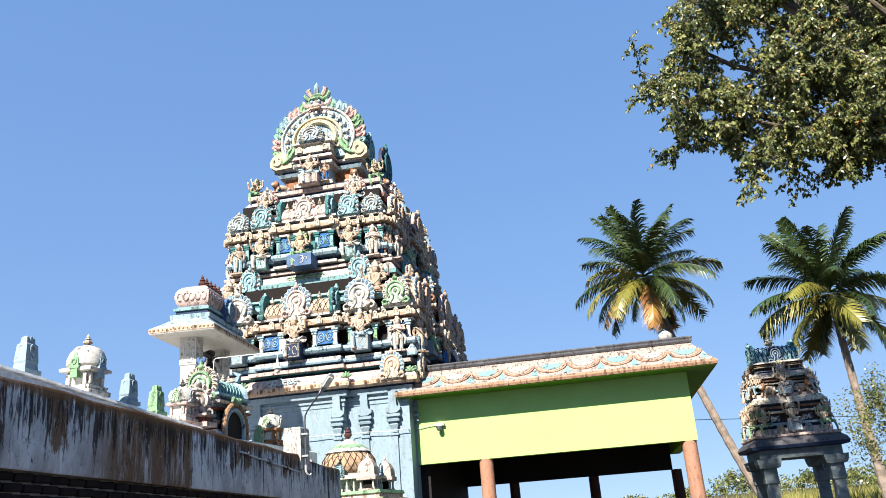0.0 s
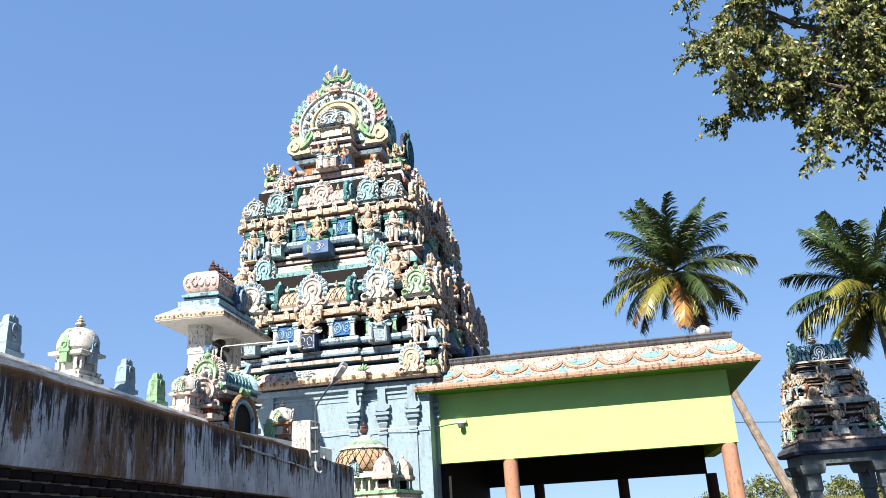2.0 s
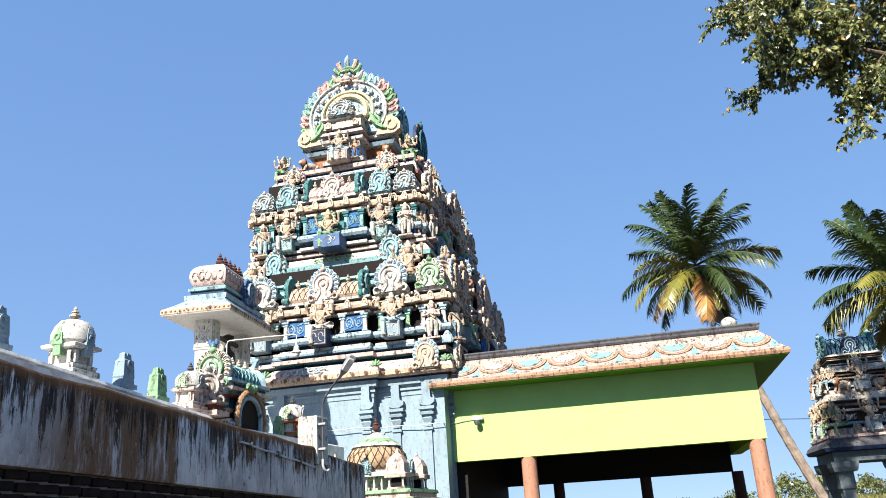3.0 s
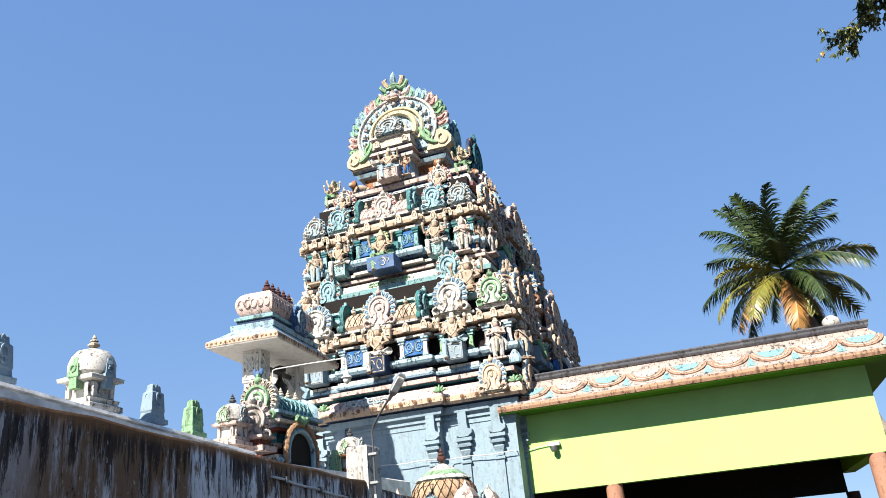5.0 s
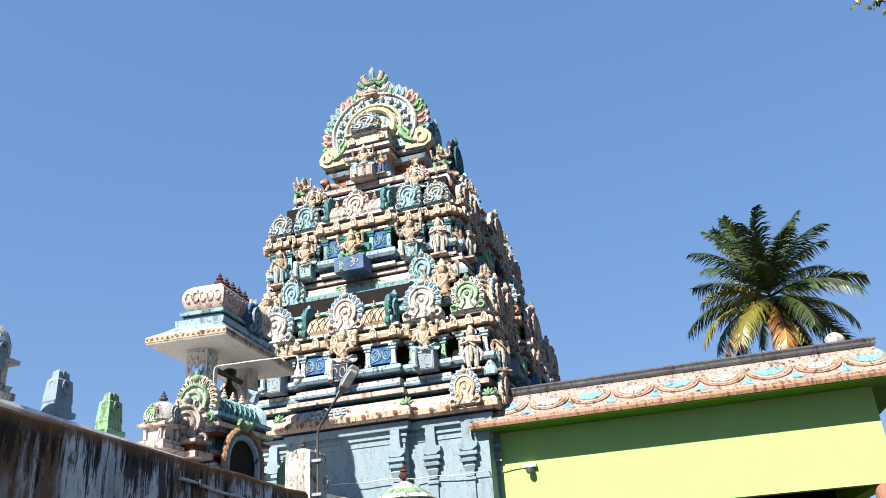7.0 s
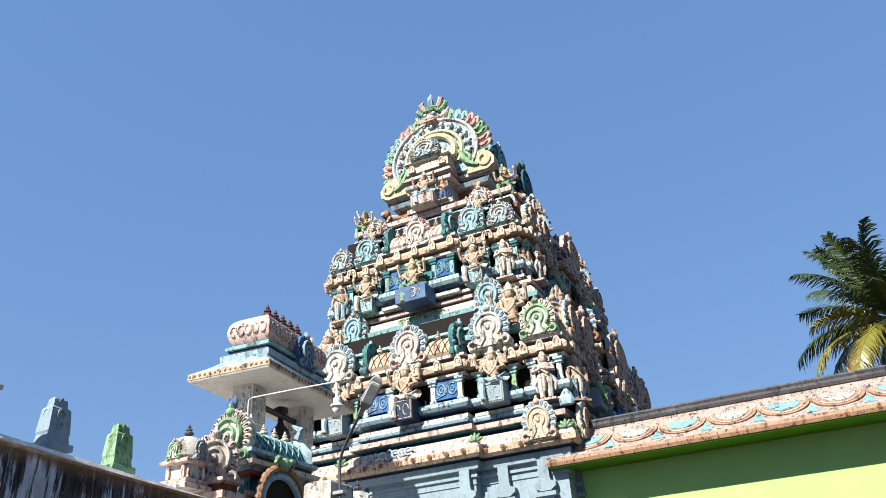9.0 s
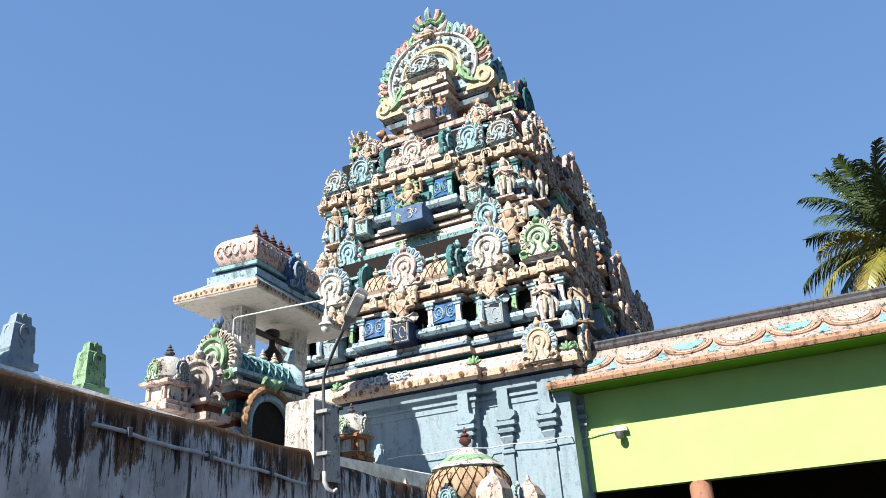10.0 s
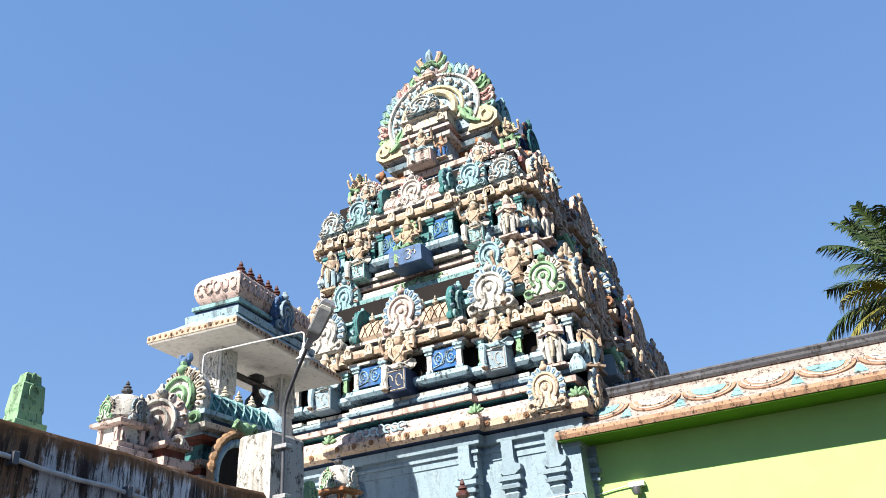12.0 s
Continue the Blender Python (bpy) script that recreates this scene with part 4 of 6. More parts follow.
def great_arch():
    """The great horseshoe gable: flame petals, figured ring, scrolls and monster mask."""
    bm = fresh()
    cz, rx, rz = 13.14, 1.21, 1.12
    slab(bm, [(-1.1, 12.44), (1.1, 12.44)] + arc(0, cz, rx, rz, -30, 210, 26), -0.1, 0.14, 0)
    tube(bm, [(x, -0.12, z) for x, z in arc(0, cz, rx * 0.99, rz * 0.99, -32, 212, 26)], 0.05, 1, 6)
    tube(bm, [(x, -0.14, z) for x, z in arc(0, cz, rx * 0.66, rz * 0.66, -32, 212, 22)], 0.06, 2, 6)
    tube(bm, [(x, -0.16, z) for x, z in arc(0, cz, rx * 0.5, rz * 0.52, -20, 200, 18)], 0.09, 2, 6)
    for i in range(13):
        a = radians(-10 + 200 * i / 12)
        ball(bm, (rx * 0.83 * math.cos(a), -0.14, cz + rz * 0.83 * math.sin(a)), (0.06, 0.08, 0.08), 1, 7, 5)
        ball(bm, (rx * 0.74 * math.cos(a), -0.14, cz + rz * 0.74 * math.sin(a)), (0.05, 0.05, 0.05), 0, 6, 4)
        tube(bm, [(rx * 0.9 * math.cos(a + 0.06), -0.12, cz + rz * 0.9 * math.sin(a + 0.06)), (rx * 0.78 * math.cos(a + 0.09), -0.16, cz + rz * 0.78 * math.sin(a + 0.09))], 0.024, 3, 5)
    for s in (-1, 1):
        foot = [(0.86, 12.3), (1.42, 12.28), (1.6, 12.4), (1.62, 12.58), (1.52, 12.74), (1.36, 12.86), (1.14, 12.86), (1.0, 12.74)]
        slab(bm, [(s * x, z) for x, z in (foot if s > 0 else foot[::-1])], -0.12, 0.16, 2)
        tube(bm, [(s * (1.36 + x), -0.14, 12.56 + z) for x, z in arc(0, 0, 0.14, 0.15, 100, 400, 10)], 0.035, 2, 5)
        tube(bm, [(s * x, -0.15, z) for x, z in ((0.72, 13.05), (0.8, 12.8), (0.92, 12.62), (1.08, 12.5), (1.2, 12.46))], [0.06, 0.08, 0.08, 0.06, 0.03], 4, 6)
        tube(bm, [(s * x, -0.15, z) for x, z in ((0.86, 12.95), (0.98, 12.82), (1.0, 12.68), (0.92, 12.6))], [0.04, 0.05, 0.05, 0.03], 4, 6)
    arch_ob = part("great_arch", bm, ["sky", "white", "yellow", "rose", "green"], tower, "horseshoe arch with aqua ring and yellow scrolls", pose(0, -1.86, 0.1), True)
    for i in range(26):
        q = -20 + 220 * i / 25
        if 78 < q < 102:
            continue
        a = radians(q)
        d = Vector((math.cos(a), 0, math.sin(a)))
        side = Vector((-math.sin(a), 0, math.cos(a))) * (1 if q < 90 else -1)
        p0 = Vector((rx * d.x, 0, cz + rz * d.z))
        bm = fresh()
        outline = []
        for u, v in ((-0.06, -0.1), (0.12, -0.115), (0.24, -0.085), (0.34, -0.01), (0.38, 0.07), (0.31, 0.115), (0.2, 0.1), (0.1, 0.1), (-0.06, 0.09)):
            p = p0 + d * u * 0.97 + side * v * 1.12
            outline.append((p.x, p.z))
        slab(bm, outline, -0.05, 0.1, 1)
        rim = [Vector((x, -0.05, z)) for x, z in outline]
        tube(bm, rim, 0.018, 1, 4)
        pts = [p0 + Vector((0, -0.06, 0)) + d * u + side * v for u, v in ((0.03, 0.01), (0.1, -0.045), (0.18, -0.03), (0.22, 0.025), (0.28, 0.05))]
        tube(bm, pts, [0.03, 0.04, 0.042, 0.038, 0.02], 0, 6)
        part("flame_petal", bm, [("green", "pink", "green", "pink", "aqua")[(i // 2) % 5], ("aqua", "rose", "green", "rose", "sky")[(i // 2) % 5]], arch_ob, "", smooth=True)
    bm = fresh()
    ball(bm, (0, -0.06, 14.36), (0.27, 0.2, 0.24), 0, 12, 8)
    ball(bm, (0, -0.24, 14.26), (0.17, 0.11, 0.1), 0, 10, 6)
    tube(bm, [(-0.15, -0.3, 14.16), (-0.06, -0.36, 14.12), (0.06, -0.36, 14.12), (0.15, -0.3, 14.16)], 0.04, 3, 6)
    for s in (-1, 1):
        ball(bm, (s * 0.12, -0.24, 14.42), (0.06, 0.05, 0.06), 2, 8, 6)
        tube(bm, [(s * 0.05, -0.27, 14.52), (s * 0.14, -0.26, 14.56), (s * 0.23, -0.18, 14.5)], 0.035, 1, 5)
        tube(bm, [(s * 0.24, -0.04, 14.36), (s * 0.38, -0.04, 14.4), (s * 0.44, -0.04, 14.52), (s * 0.5, -0.04, 14.62)], [0.1, 0.09, 0.06, 0.015], 0, 7)
        tube(bm, [(s * 0.22, -0.06, 14.22), (s * 0.36, -0.06, 14.16), (s * 0.42, -0.06, 14.04)], [0.1, 0.08, 0.03], 0, 7)
        tube(bm, [(s * 0.14, -0.06, 14.66), (s * 0.24, -0.06, 14.8), (s * 0.3, -0.08, 14.94), (s * 0.22, -0.08, 15.02)], [0.06, 0.085, 0.08, 0.02], 3, 8)
        tube(bm, [(s * 0.2, -0.04, 14.6), (s * 0.34, -0.04, 14.66), (s * 0.42, -0.06, 14.78), (s * 0.4, -0.06, 14.86)], [0.06, 0.075, 0.06, 0.02], 1, 7)
    lathe(bm, [(0.24, 14.5), (0.28, 14.56), (0.24, 14.62), (0.2, 14.66), (0.22, 14.7), (0.14, 14.78)], (0, -0.04, 0), 12, 1, 1.0, 0.8)
    tube(bm, [(0, -0.06, 14.74), (0, -0.1, 14.9), (0, -0.1, 15.04), (0, -0.06, 15.22)], [0.06, 0.1, 0.085, 0.012], 2, 8)
    part("mask", bm, ["rose", "green", "sky", "peach"], arch_ob, "plain monster mask with green crown and blue and peach plumes", smooth=True)


great_arch()


def front_shrine():
    """The small roofed niche before the great arch."""
    F = pose(0, -2.0, 0)
    bm = fresh()
    stack(bm, [(11.44, 0.62, 0.5, 1), (11.56, 0.62, 0.5, 1), (11.58, 0.46, 0.4, 0), (12.1, 0.46, 0.4, 0), (12.12, 0.62, 0.54, 1), (12.2, 0.64, 0.56, 1), (12.22, 0.5, 0.44, 3), (12.32, 0.5, 0.44, 3), (12.34, 0.66, 0.58, 2), (12.46, 0.6, 0.52, 2), (12.47, 0.5, 0.44, 3), (12.54, 0.5, 0.44, 3), (12.56, 0.58, 0.5, 4), (12.84, 0.56, 0.48, 4), (12.86, 0.64, 0.56, 1), (12.94, 0.6, 0.52, 1)], 0, 0, 0.05)
    ob = part("crown_niche", bm, ["sky", "white", "rose", "navy", "cream"], tower, "small roofed niche in cream and rose", F)
    for s in (-1, 1):
        add(unit("pilN", lambda: pilaster_mesh(0.1, 0.5, "white", "sky")), "pilaster", ob, pose(s * 0.4, -0.36, 11.6))
        add(unit("blkN", lambda: block_mesh(0.09, 0.2)), "cornice_block", ob, pose(s * 0.42, -0.46, 12.58))
    bm = fresh()
    n = 8
    a = [bm.verts.new((-0.52 * math.cos(math.pi * i / n), -0.45, 12.94 + 0.44 * math.sin(math.pi * i / n))) for i in range(n + 1)]
    b = [bm.verts.new((v.co.x, 0.55, v.co.z)) for v in a]
    for i in range(n):
        quad(bm, (a[i], a[i + 1], b[i + 1], b[i]), 0)
    quad(bm, a, 0)
    part("roof", bm, "cream", ob, "", smooth=True)
    add(GABLES["skyrim"], "gable_ornament", ob, pose(0, -0.52, 12.9), (0.86, 1, 0.56))
    add(unit("ped5", lambda: pedestal_mesh(0.3, 0.34, 0.4, "rose", "white")), "pedestal", ob, pose(-0.06, -0.36, 11.4))
    figure("sitrose", F @ pose(-0.06, -0.55, 11.74), 0.72, SIT, "figures under the crown")
    figure("guard", F @ pose(0.4, -0.5, 11.5), 0.6, "small blue painted plaster attendant figure", "figures under the crown")


front_shrine()
for s in (-1, 1):
    side = pose(s * 1.62, 0.15, 12.2, 0, 0, 90 * s)
    add(GABLES["teal"], "side_gable", tower, side, (1.25, 1.1, 1.3), "dark teal and navy side gable")
    add(GABLES["curl"], "side_gable", tower, pose(s * 1.5, -1.3, 12.42, 0, 0, 90 * s), (0.8, 1, 0.95))
    for z, x, w in ((9.98, 2.6, 1.3), (6.98, 3.3, 1.5)):
        add(GABLES["brown"], "side_gable", tower, pose(s * x, 0.1, z, 0, 0, 90 * s), (w, 1, w * 0.75))

# ---- lamp pole, pipe and cables ----
M["galv"] = plain("galvanised_steel", (0.42, 0.42, 0.42), 0.45, 0.6)
M["pvc"] = plain("grey_pvc", (0.55, 0.54, 0.52), 0.5, spread=0.3)
M["lens"] = plain("lamp_glass", (0.75, 0.72, 0.62), 0.25)
M["grey"] = plain("dark_grey_cast_metal", (0.10, 0.10, 0.11), 0.4, 0.3)


def street_lamp():
    t = thing("street_lamp", WX + 0.09, 14.06, 2.4, "bent steel pole with a slim lamp head strapped to the pier", "street lamp")
    bm = fresh()
    tube(bm, [(0, 0, 0.12), (0, 0, 0.6), (-0.005, 0, 0.86), (0.005, -0.005, 0.93), (0.05, -0.03, 1.0), (0.2, -0.12, 1.13), (0.37, -0.22, 1.26)], 0.0135, 0, 10)
    part("pole", bm, "grey", t, "dull dark steel pole", smooth=True)
    bm = fresh()
    tube(bm, [(0, 0, 0.16), (0, 0, 0.08), (0.01, 0.02, 0.03), (0.03, 0.06, 0.0), (0.05, 0.1, 0.02)], 0.018, 0, 10)
    part("elbow", bm, "pvc", t, "white plastic pipe elbow", smooth=True)
    along = Vector((0.17, -0.05, 0.19)).normalized()
    under = Vector((0.3, -0.6, -0.7))
    under = (under - along * under.dot(along)).normalized()
    head = Matrix.Translation((0.36, -0.215, 1.25)) @ Matrix((under.cross(along), -under, along)).transposed().to_4x4() @ Matrix.Diagonal((0.95, 1.0, 1.15, 1))
    bm = fresh()
    stack(bm, [(-0.03, 0.02, 0.02), (0.03, 0.024, 0.022), (0.05, 0.042, 0.024), (0.08, 0.052, 0.028), (0.25, 0.056, 0.03), (0.28, 0.05, 0.024), (0.295, 0.036, 0.014)])
    part("head", bm, "galv", t, "slim grey lamp housing", head)
    bm = fresh()
    stack(bm, [(0.085, 0.036, 0.012), (0.1, 0.042, 0.016), (0.24, 0.044, 0.016), (0.26, 0.036, 0.012)], 0, 0.006, -0.035)
    part("lens", bm, "lens", t, "pale glass lens", head)
    for z in (0.28, 0.62):
        bm = fresh()
        box(bm, -0.09, 0.05, -0.035, 0.035, z, z + 0.035, 0, 0.006)
        part("clamp", bm, "galv", t)
    return t


street_lamp()
pipe = thing("conduit_pipe", WX + 0.03, 12.9, 2.55, "grey plastic conduit clipped along the stained parapet", "pipe")
bm = fresh()
tube(bm, [(0.0, -1.05 + 0.21 * i, 0.09 - 0.0185 * i + 0.008 * math.sin(i * 1.9)) for i in range(10)] + [(0.03, 0.95, -0.1)], 0.013, 0, 8)
part("tube", bm, "pvc", pipe, smooth=True)
for y in (-0.8, -0.1, 0.55):
    bm = fresh()
    box(bm, -0.03, 0.028, y - 0.015, y + 0.015, 0.0 - 0.085 * y - 0.03, 0.0 - 0.085 * y + 0.035, 0, 0.004)
    part("clip", bm, "grey", pipe)
tower_cable = thing("wall_cable", -6.0, 21.03, 3.86, "white cable strung along the blue base wall", "cable")
bm = fresh()
tube(bm, [(-4.0 + 0.2 * i, 0.04 if i < 21 else 0.25, -0.012 * math.sin(i * 1.3) - 0.003 * i - 0.03) for i in range(29)] + [(1.65, 0.25, -0.11), (1.66, 0.76, -0.1), (1.74, 0.79, -0.08), (2.0, 0.79, -0.04), (2.28, 0.78, -0.01)], 0.01, 0, 6)
part("cable", bm, "pvc", tower_cable, smooth=True)


def flood_lamp():
    t = thing("wall_lamp", -3.64, 21.85, 3.78, "small flood lamp on a bracket on the green beam", "lamp")
    bm = fresh()
    box(bm, -0.12, 0.12, -0.1, 0.0, 0.02, 0.1, 0, 0.01)
    part("bracket", bm, "pvc", t)
    bm = fresh()
    lathe(bm, [(0.05, -0.1), (0.07, -0.06), (0.06, 0.02)], (0, -0.12, 0), 10)
    part("lamp", bm, "grey", t, "", smooth=True)


flood_lamp()

# ---- parapet building beside the tower with its roof ornaments ----
PX = -6.6
bld = thing("side_building", PX - 2.2, 12.0, 0, "low white temple building with a moulded parapet", "building", kind="structure")
binv = bld.matrix_basis.inverted()
bm = fresh()
box(bm, -11.4, PX - 0.18, 2.0, 20.6, 0, 3.0)
part("wall", bm, "white", bld, at=binv)
bm = fresh()
stack(bm, [(2.6, 2.3, 6.35), (3.3, 2.3, 6.35), (3.32, 2.4, 6.45), (3.39, 2.42, 6.47), (3.4, 2.34, 6.39), (3.45, 2.34, 6.39), (3.46, 2.42, 6.47), (3.53, 2.42, 6.47), (3.54, 2.33, 6.38), (3.57, 2.33, 6.38), (3.58, 2.38, 6.43), (3.62, 2.36, 6.41)], 0, PX - 2.22, 8.45)
for v in bm.verts:
    v.co.z -= 0.065 * (v.co.y - 12.6) + 0.05
part("parapet", bm, "ledge", bld, "white moulded parapet with grey stains", binv)
bm = fresh()
box(bm, -11.2, PX + 0.12, 14.86, 20.55, 2.9, 3.34, 0, 0.02)
part("low_ledge", bm, "ledge", bld, "low white ledge under the niche shrine", binv)


def post(y, z, mat, label, s=1.0):
    t = thing("parapet_post", PX - 0.13, y, z, label, "parapet ornament", "ornaments on the parapet")
    t.matrix_basis = t.matrix_basis @ Matrix.Diagonal((0.7, 0.8, 1.18, 1))
    bm = fresh()
    stack(bm, [(0, 0.17 * s, 0.19 * s), (0.05 * s, 0.17 * s, 0.19 * s), (0.06 * s, 0.13 * s, 0.15 * s), (0.12 * s, 0.12 * s, 0.14 * s), (0.14 * s, 0.125 * s, 0.15 * s), (0.33 * s, 0.105 * s, 0.13 * s), (0.35 * s, 0.07 * s, 0.1 * s), (0.41 * s, 0.06 * s, 0.09 * s), (0.43 * s, 0.03 * s, 0.06 * s)])
    part("body", bm, mat, t)
    for rz in (0, 90, 180, 270):
        bm = fresh()
        for q, a in ((0.055, 0), (0.035, 180)):
            tube(bm, [(x * s, -0.125 * s, z2 * s) for x, z2 in arc(0, 0.24 + (0.035 if q > 0.05 else -0.04), q, q * 0.9, a, a + 290, 8)], 0.016 * s, 0, 5)
        ball(bm, (0, -0.07 * s, 0.39 * s), (0.035 * s, 0.015 * s, 0.04 * s), 0, 7, 5)
        part("scroll", bm, mat, t, at=pose(0, 0, 0, 0, 0, rz), smooth=True)
    return t


post(10.72, 3.75, "wall", "grey-blue carved plaster post on the parapet")
post(13.01, 3.62, "wall", "grey-blue carved plaster post on the parapet")
post(13.8, 3.55, "green", "light green carved plaster post on the parapet", 0.98)
post(17.78, 3.32, "green", "light green carved plaster post on the parapet", 0.85)
post(19.2, 3.3, "wall", "grey-blue carved plaster post on the parapet", 0.8)


def turret(x, y, z, s, drum, dome, label):
    """A miniature domed turret with four gabled sides."""
    t = thing("parapet_turret", x, y, z, label, "turret", "ornaments on the parapet")
    w = s * 0.66
    bm = fresh()
    stack(bm, [(0, 0.38 * w, 0.38 * w, 1), (0.06 * s, 0.38 * w, 0.38 * w, 1), (0.08 * s, 0.32 * w, 0.32 * w, 1), (0.13 * s, 0.34 * w, 0.34 * w, 1), (0.15 * s, 0.25 * w, 0.25 * w, 0), (0.32 * s, 0.24 * w, 0.24 * w, 0), (0.34 * s, 0.37 * w, 0.37 * w, 1), (0.38 * s, 0.38 * w, 0.38 * w, 1), (0.4 * s, 0.32 * w, 0.32 * w, 1)])
    part("base", bm, ["white", drum], t)
    bm = fresh()
    lathe(bm, [(0.34 * w, 0.4 * s), (0.4 * w, 0.44 * s), (0.4 * w, 0.53 * s), (0.35 * w, 0.62 * s), (0.25 * w, 0.7 * s), (0.12 * w, 0.73 * s)], seg=16, rib=0.03)
    part("dome", bm, dome, t, smooth=True)
    add(FINPALE if dome == "white" and s > 0.95 else FINGREY, "finial", t, pose(0, 0, 0.71 * s), (0.22 * s, 0.22 * s, 0.2 * s))
    for rz in (0, 90, 180, 270):
        R = pose(0, 0, 0, 0, 0, rz)
        if s > 0.95:
            bm = fresh()
            stack(bm, [(0.24, 0.055, 0.05), (0.36, 0.05, 0.05), (0.37, 0.08, 0.06), (0.40, 0.08, 0.06), (0.41, 0.068, 0.055), (0.52, 0.06, 0.05), (0.53, 0.036, 0.04), (0.58, 0.03, 0.035), (0.60, 0.014, 0.02)])
            tube(bm, [(x, -0.058, z) for x, z in arc(0, 0.465, 0.034, 0.035, -120, 200, 9)], 0.011, 0, 5)
            part("carved_block", bm, "green" if rz == 0 else "wall", t, at=R @ pose(0, -0.33 * w, 0) @ Matrix.Diagonal((s, s, s, 1)), smooth=True)
        else:
            add(GABLES["green" if dome == "white" else "rose"] if rz == 0 else GABLES["skyrim"], "gable_ornament", t, R @ pose(0, -0.36 * w, 0.39 * s), (0.38 * w, 0.35 * s, 0.3 * s))
        for u in (-0.2, 0.2):
            bm = fresh()
            stack(bm, [(0.15 * s, 0.04 * w, 0.04 * w), (0.31 * s, 0.04 * w, 0.04 * w)], 0, u * w, -0.26 * w)
            part("corner_post", bm, drum, t, at=R)
    return t


FINGREY = finial("slate")
turret(-6.83, 12.07, 3.65, 1.02, "white", "white", "small white domed turret with grey finial on the parapet")
turret(-6.97, 15.03, 3.58, 0.86, "rose", "white", "small white domed turret with rose drum")
turret(-6.74, 18.42, 3.36, 0.94, "orange", "white", "small white turret over red brick-coloured posts")

# ---- arched niche shrine on the parapet ----
M["rope"] = paint("rope_ochre_paint", (0.46, 0.29, 0.17), 0.45)


def niche_shrine():
    t = thing("niche_shrine", -7.06, 16.5, 3.3, "barrel-roofed niche shrine with a scrolled green gable and arched opening", "shrine")
    bm = fresh()
    stack(bm, [(0.1, 0.42, 0.72, 0), (0.2, 0.42, 0.72, 0), (0.22, 0.34, 0.62, 1), (0.3, 0.34, 0.62, 1), (0.32, 0.38, 0.68, 2), (0.38, 0.38, 0.68, 2), (0.4, 0.3, 0.58, 0), (0.56, 0.3, 0.58, 3), (0.58, 0.4, 0.7, 1), (0.62, 0.42, 0.72, 1), (0.64, 0.34, 0.62, 4), (0.68, 0.34, 0.62, 4), (0.7, 0.44, 0.72, 0), (0.75, 0.46, 0.74, 0), (0.77, 0.36, 0.66, 5), (0.83, 0.36, 0.66, 5), (0.85, 0.42, 0.72, 4), (0.9, 0.42, 0.72, 4)])
    part("body", bm, ["white", "red", "peach", "teal", "sky", "navy"], t, "moulded body striped in red, peach and blue")
    bm = fresh()
    n = 10
    a = [bm.verts.new((-0.26 * math.cos(math.pi * i / n) * 1.08, -0.6, 0.92 + 0.32 * math.sin(math.pi * i / n))) for i in range(n + 1)]
    b = [bm.verts.new((v.co.x, 0.62, v.co.z)) for v in a]
    for i in range(n):
        quad(bm, (a[i], a[i + 1], b[i + 1], b[i]), 0)
    quad(bm, a, 0)
    quad(bm, b, 0)
    net = fresh()
    for i in range(9):
        for s in (-1, 1):
            pts = [(0.287 * math.cos(v), max(-0.58, min(0.6, -0.52 + i * 0.135 + s * (v - 0.8) * 0.2)), 0.92 + 0.33 * math.sin(v)) for v in (0.05, 0.4, 0.8, 1.2, 1.5)]
            tube(net, pts, 0.012, 0, 4)
    roof = part("barrel_roof", bm, "teal", t, "teal barrel roof with net pattern", smooth=True)
    tagged(part("lattice", net, "aqua", roof), kind="stuff")
    for i in range(5):
        add(FINPALE, "finial", t, pose(0, -0.45 + 0.24 * i, 1.22), 0.2)
    add(unit("greengable", lambda: gable(1.0, 1.1, "white", "green", ("cream", "white"), 17)), "front_gable", t, pose(0.02, -0.64, 0.74), (0.72, 1, 0.7), "scrolled green gable with a cream feathered rim")
    bm = fresh()
    ball(bm, (0, -0.64, 1.52), (0.07, 0.06, 0.07), 0, 7, 5)
    for s in (-1, 1):
        ball(bm, (s * 0.06, -0.64, 1.57), (0.05, 0.04, 0.06), 0, 6, 4)
    part("gable_bud", bm, "bluegrey", t, smooth=True)
    # curled tail at the far end
    bm = fresh()
    lathe(bm, [(0.24, 0), (0.34, 0.1), (0.32, 0.28), (0.2, 0.4), (0.1, 0.46)], (0, 0, 0), 12, 0, 1, 0.35)
    tube(bm, [(0.1, 0, 0.5), (0.16, -0.05, 0.6), (0.05, -0.1, 0.66)], [0.08, 0.06, 0.02], 0, 6)
    part("rear_gable", bm, "sky", t, at=pose(0.02, 0.68, 0.84), smooth=True)
    # arch with rope mould on the side
    A = pose(0.42, -0.2, -0.1, 0, 0, 90) @ Matrix.Diagonal((0.88, 1, 0.92, 1))
    # solid near-black plate; the opening's inner shade is only painted
    bm = fresh()
    slab(bm, [(-0.4, 0.1), (0.4, 0.1)] + arc(0, 0.38, 0.42, 0.38, 0, 180, 14), -0.06, 0.05, 0)
    part("opening", bm, "dark", t, "near-black plate painting the shade of an arched opening", A)
    bm = fresh()
    tube(bm, [(x, -0.08, z) for x, z in [(0.44, 0.1)] + arc(0, 0.36, 0.44, 0.4, 0, 180, 16) + [(-0.44, 0.1)]], 0.05, 0, 7)
    part("inner_arch", bm, "sky", t, at=A, smooth=True)
    bm = fresh()
    pts = [(x, -0.1, z) for x, z in [(0.54, 0.1)] + arc(0, 0.36, 0.54, 0.5, 0, 180, 44) + [(-0.54, 0.1)]]
    tube(bm, pts, [0.054 if i % 3 else 0.04 for i in range(len(pts))], 0, 7)
    part("rope_arch", bm, "rope", t, "ochre rope-shaped arch mould", A)
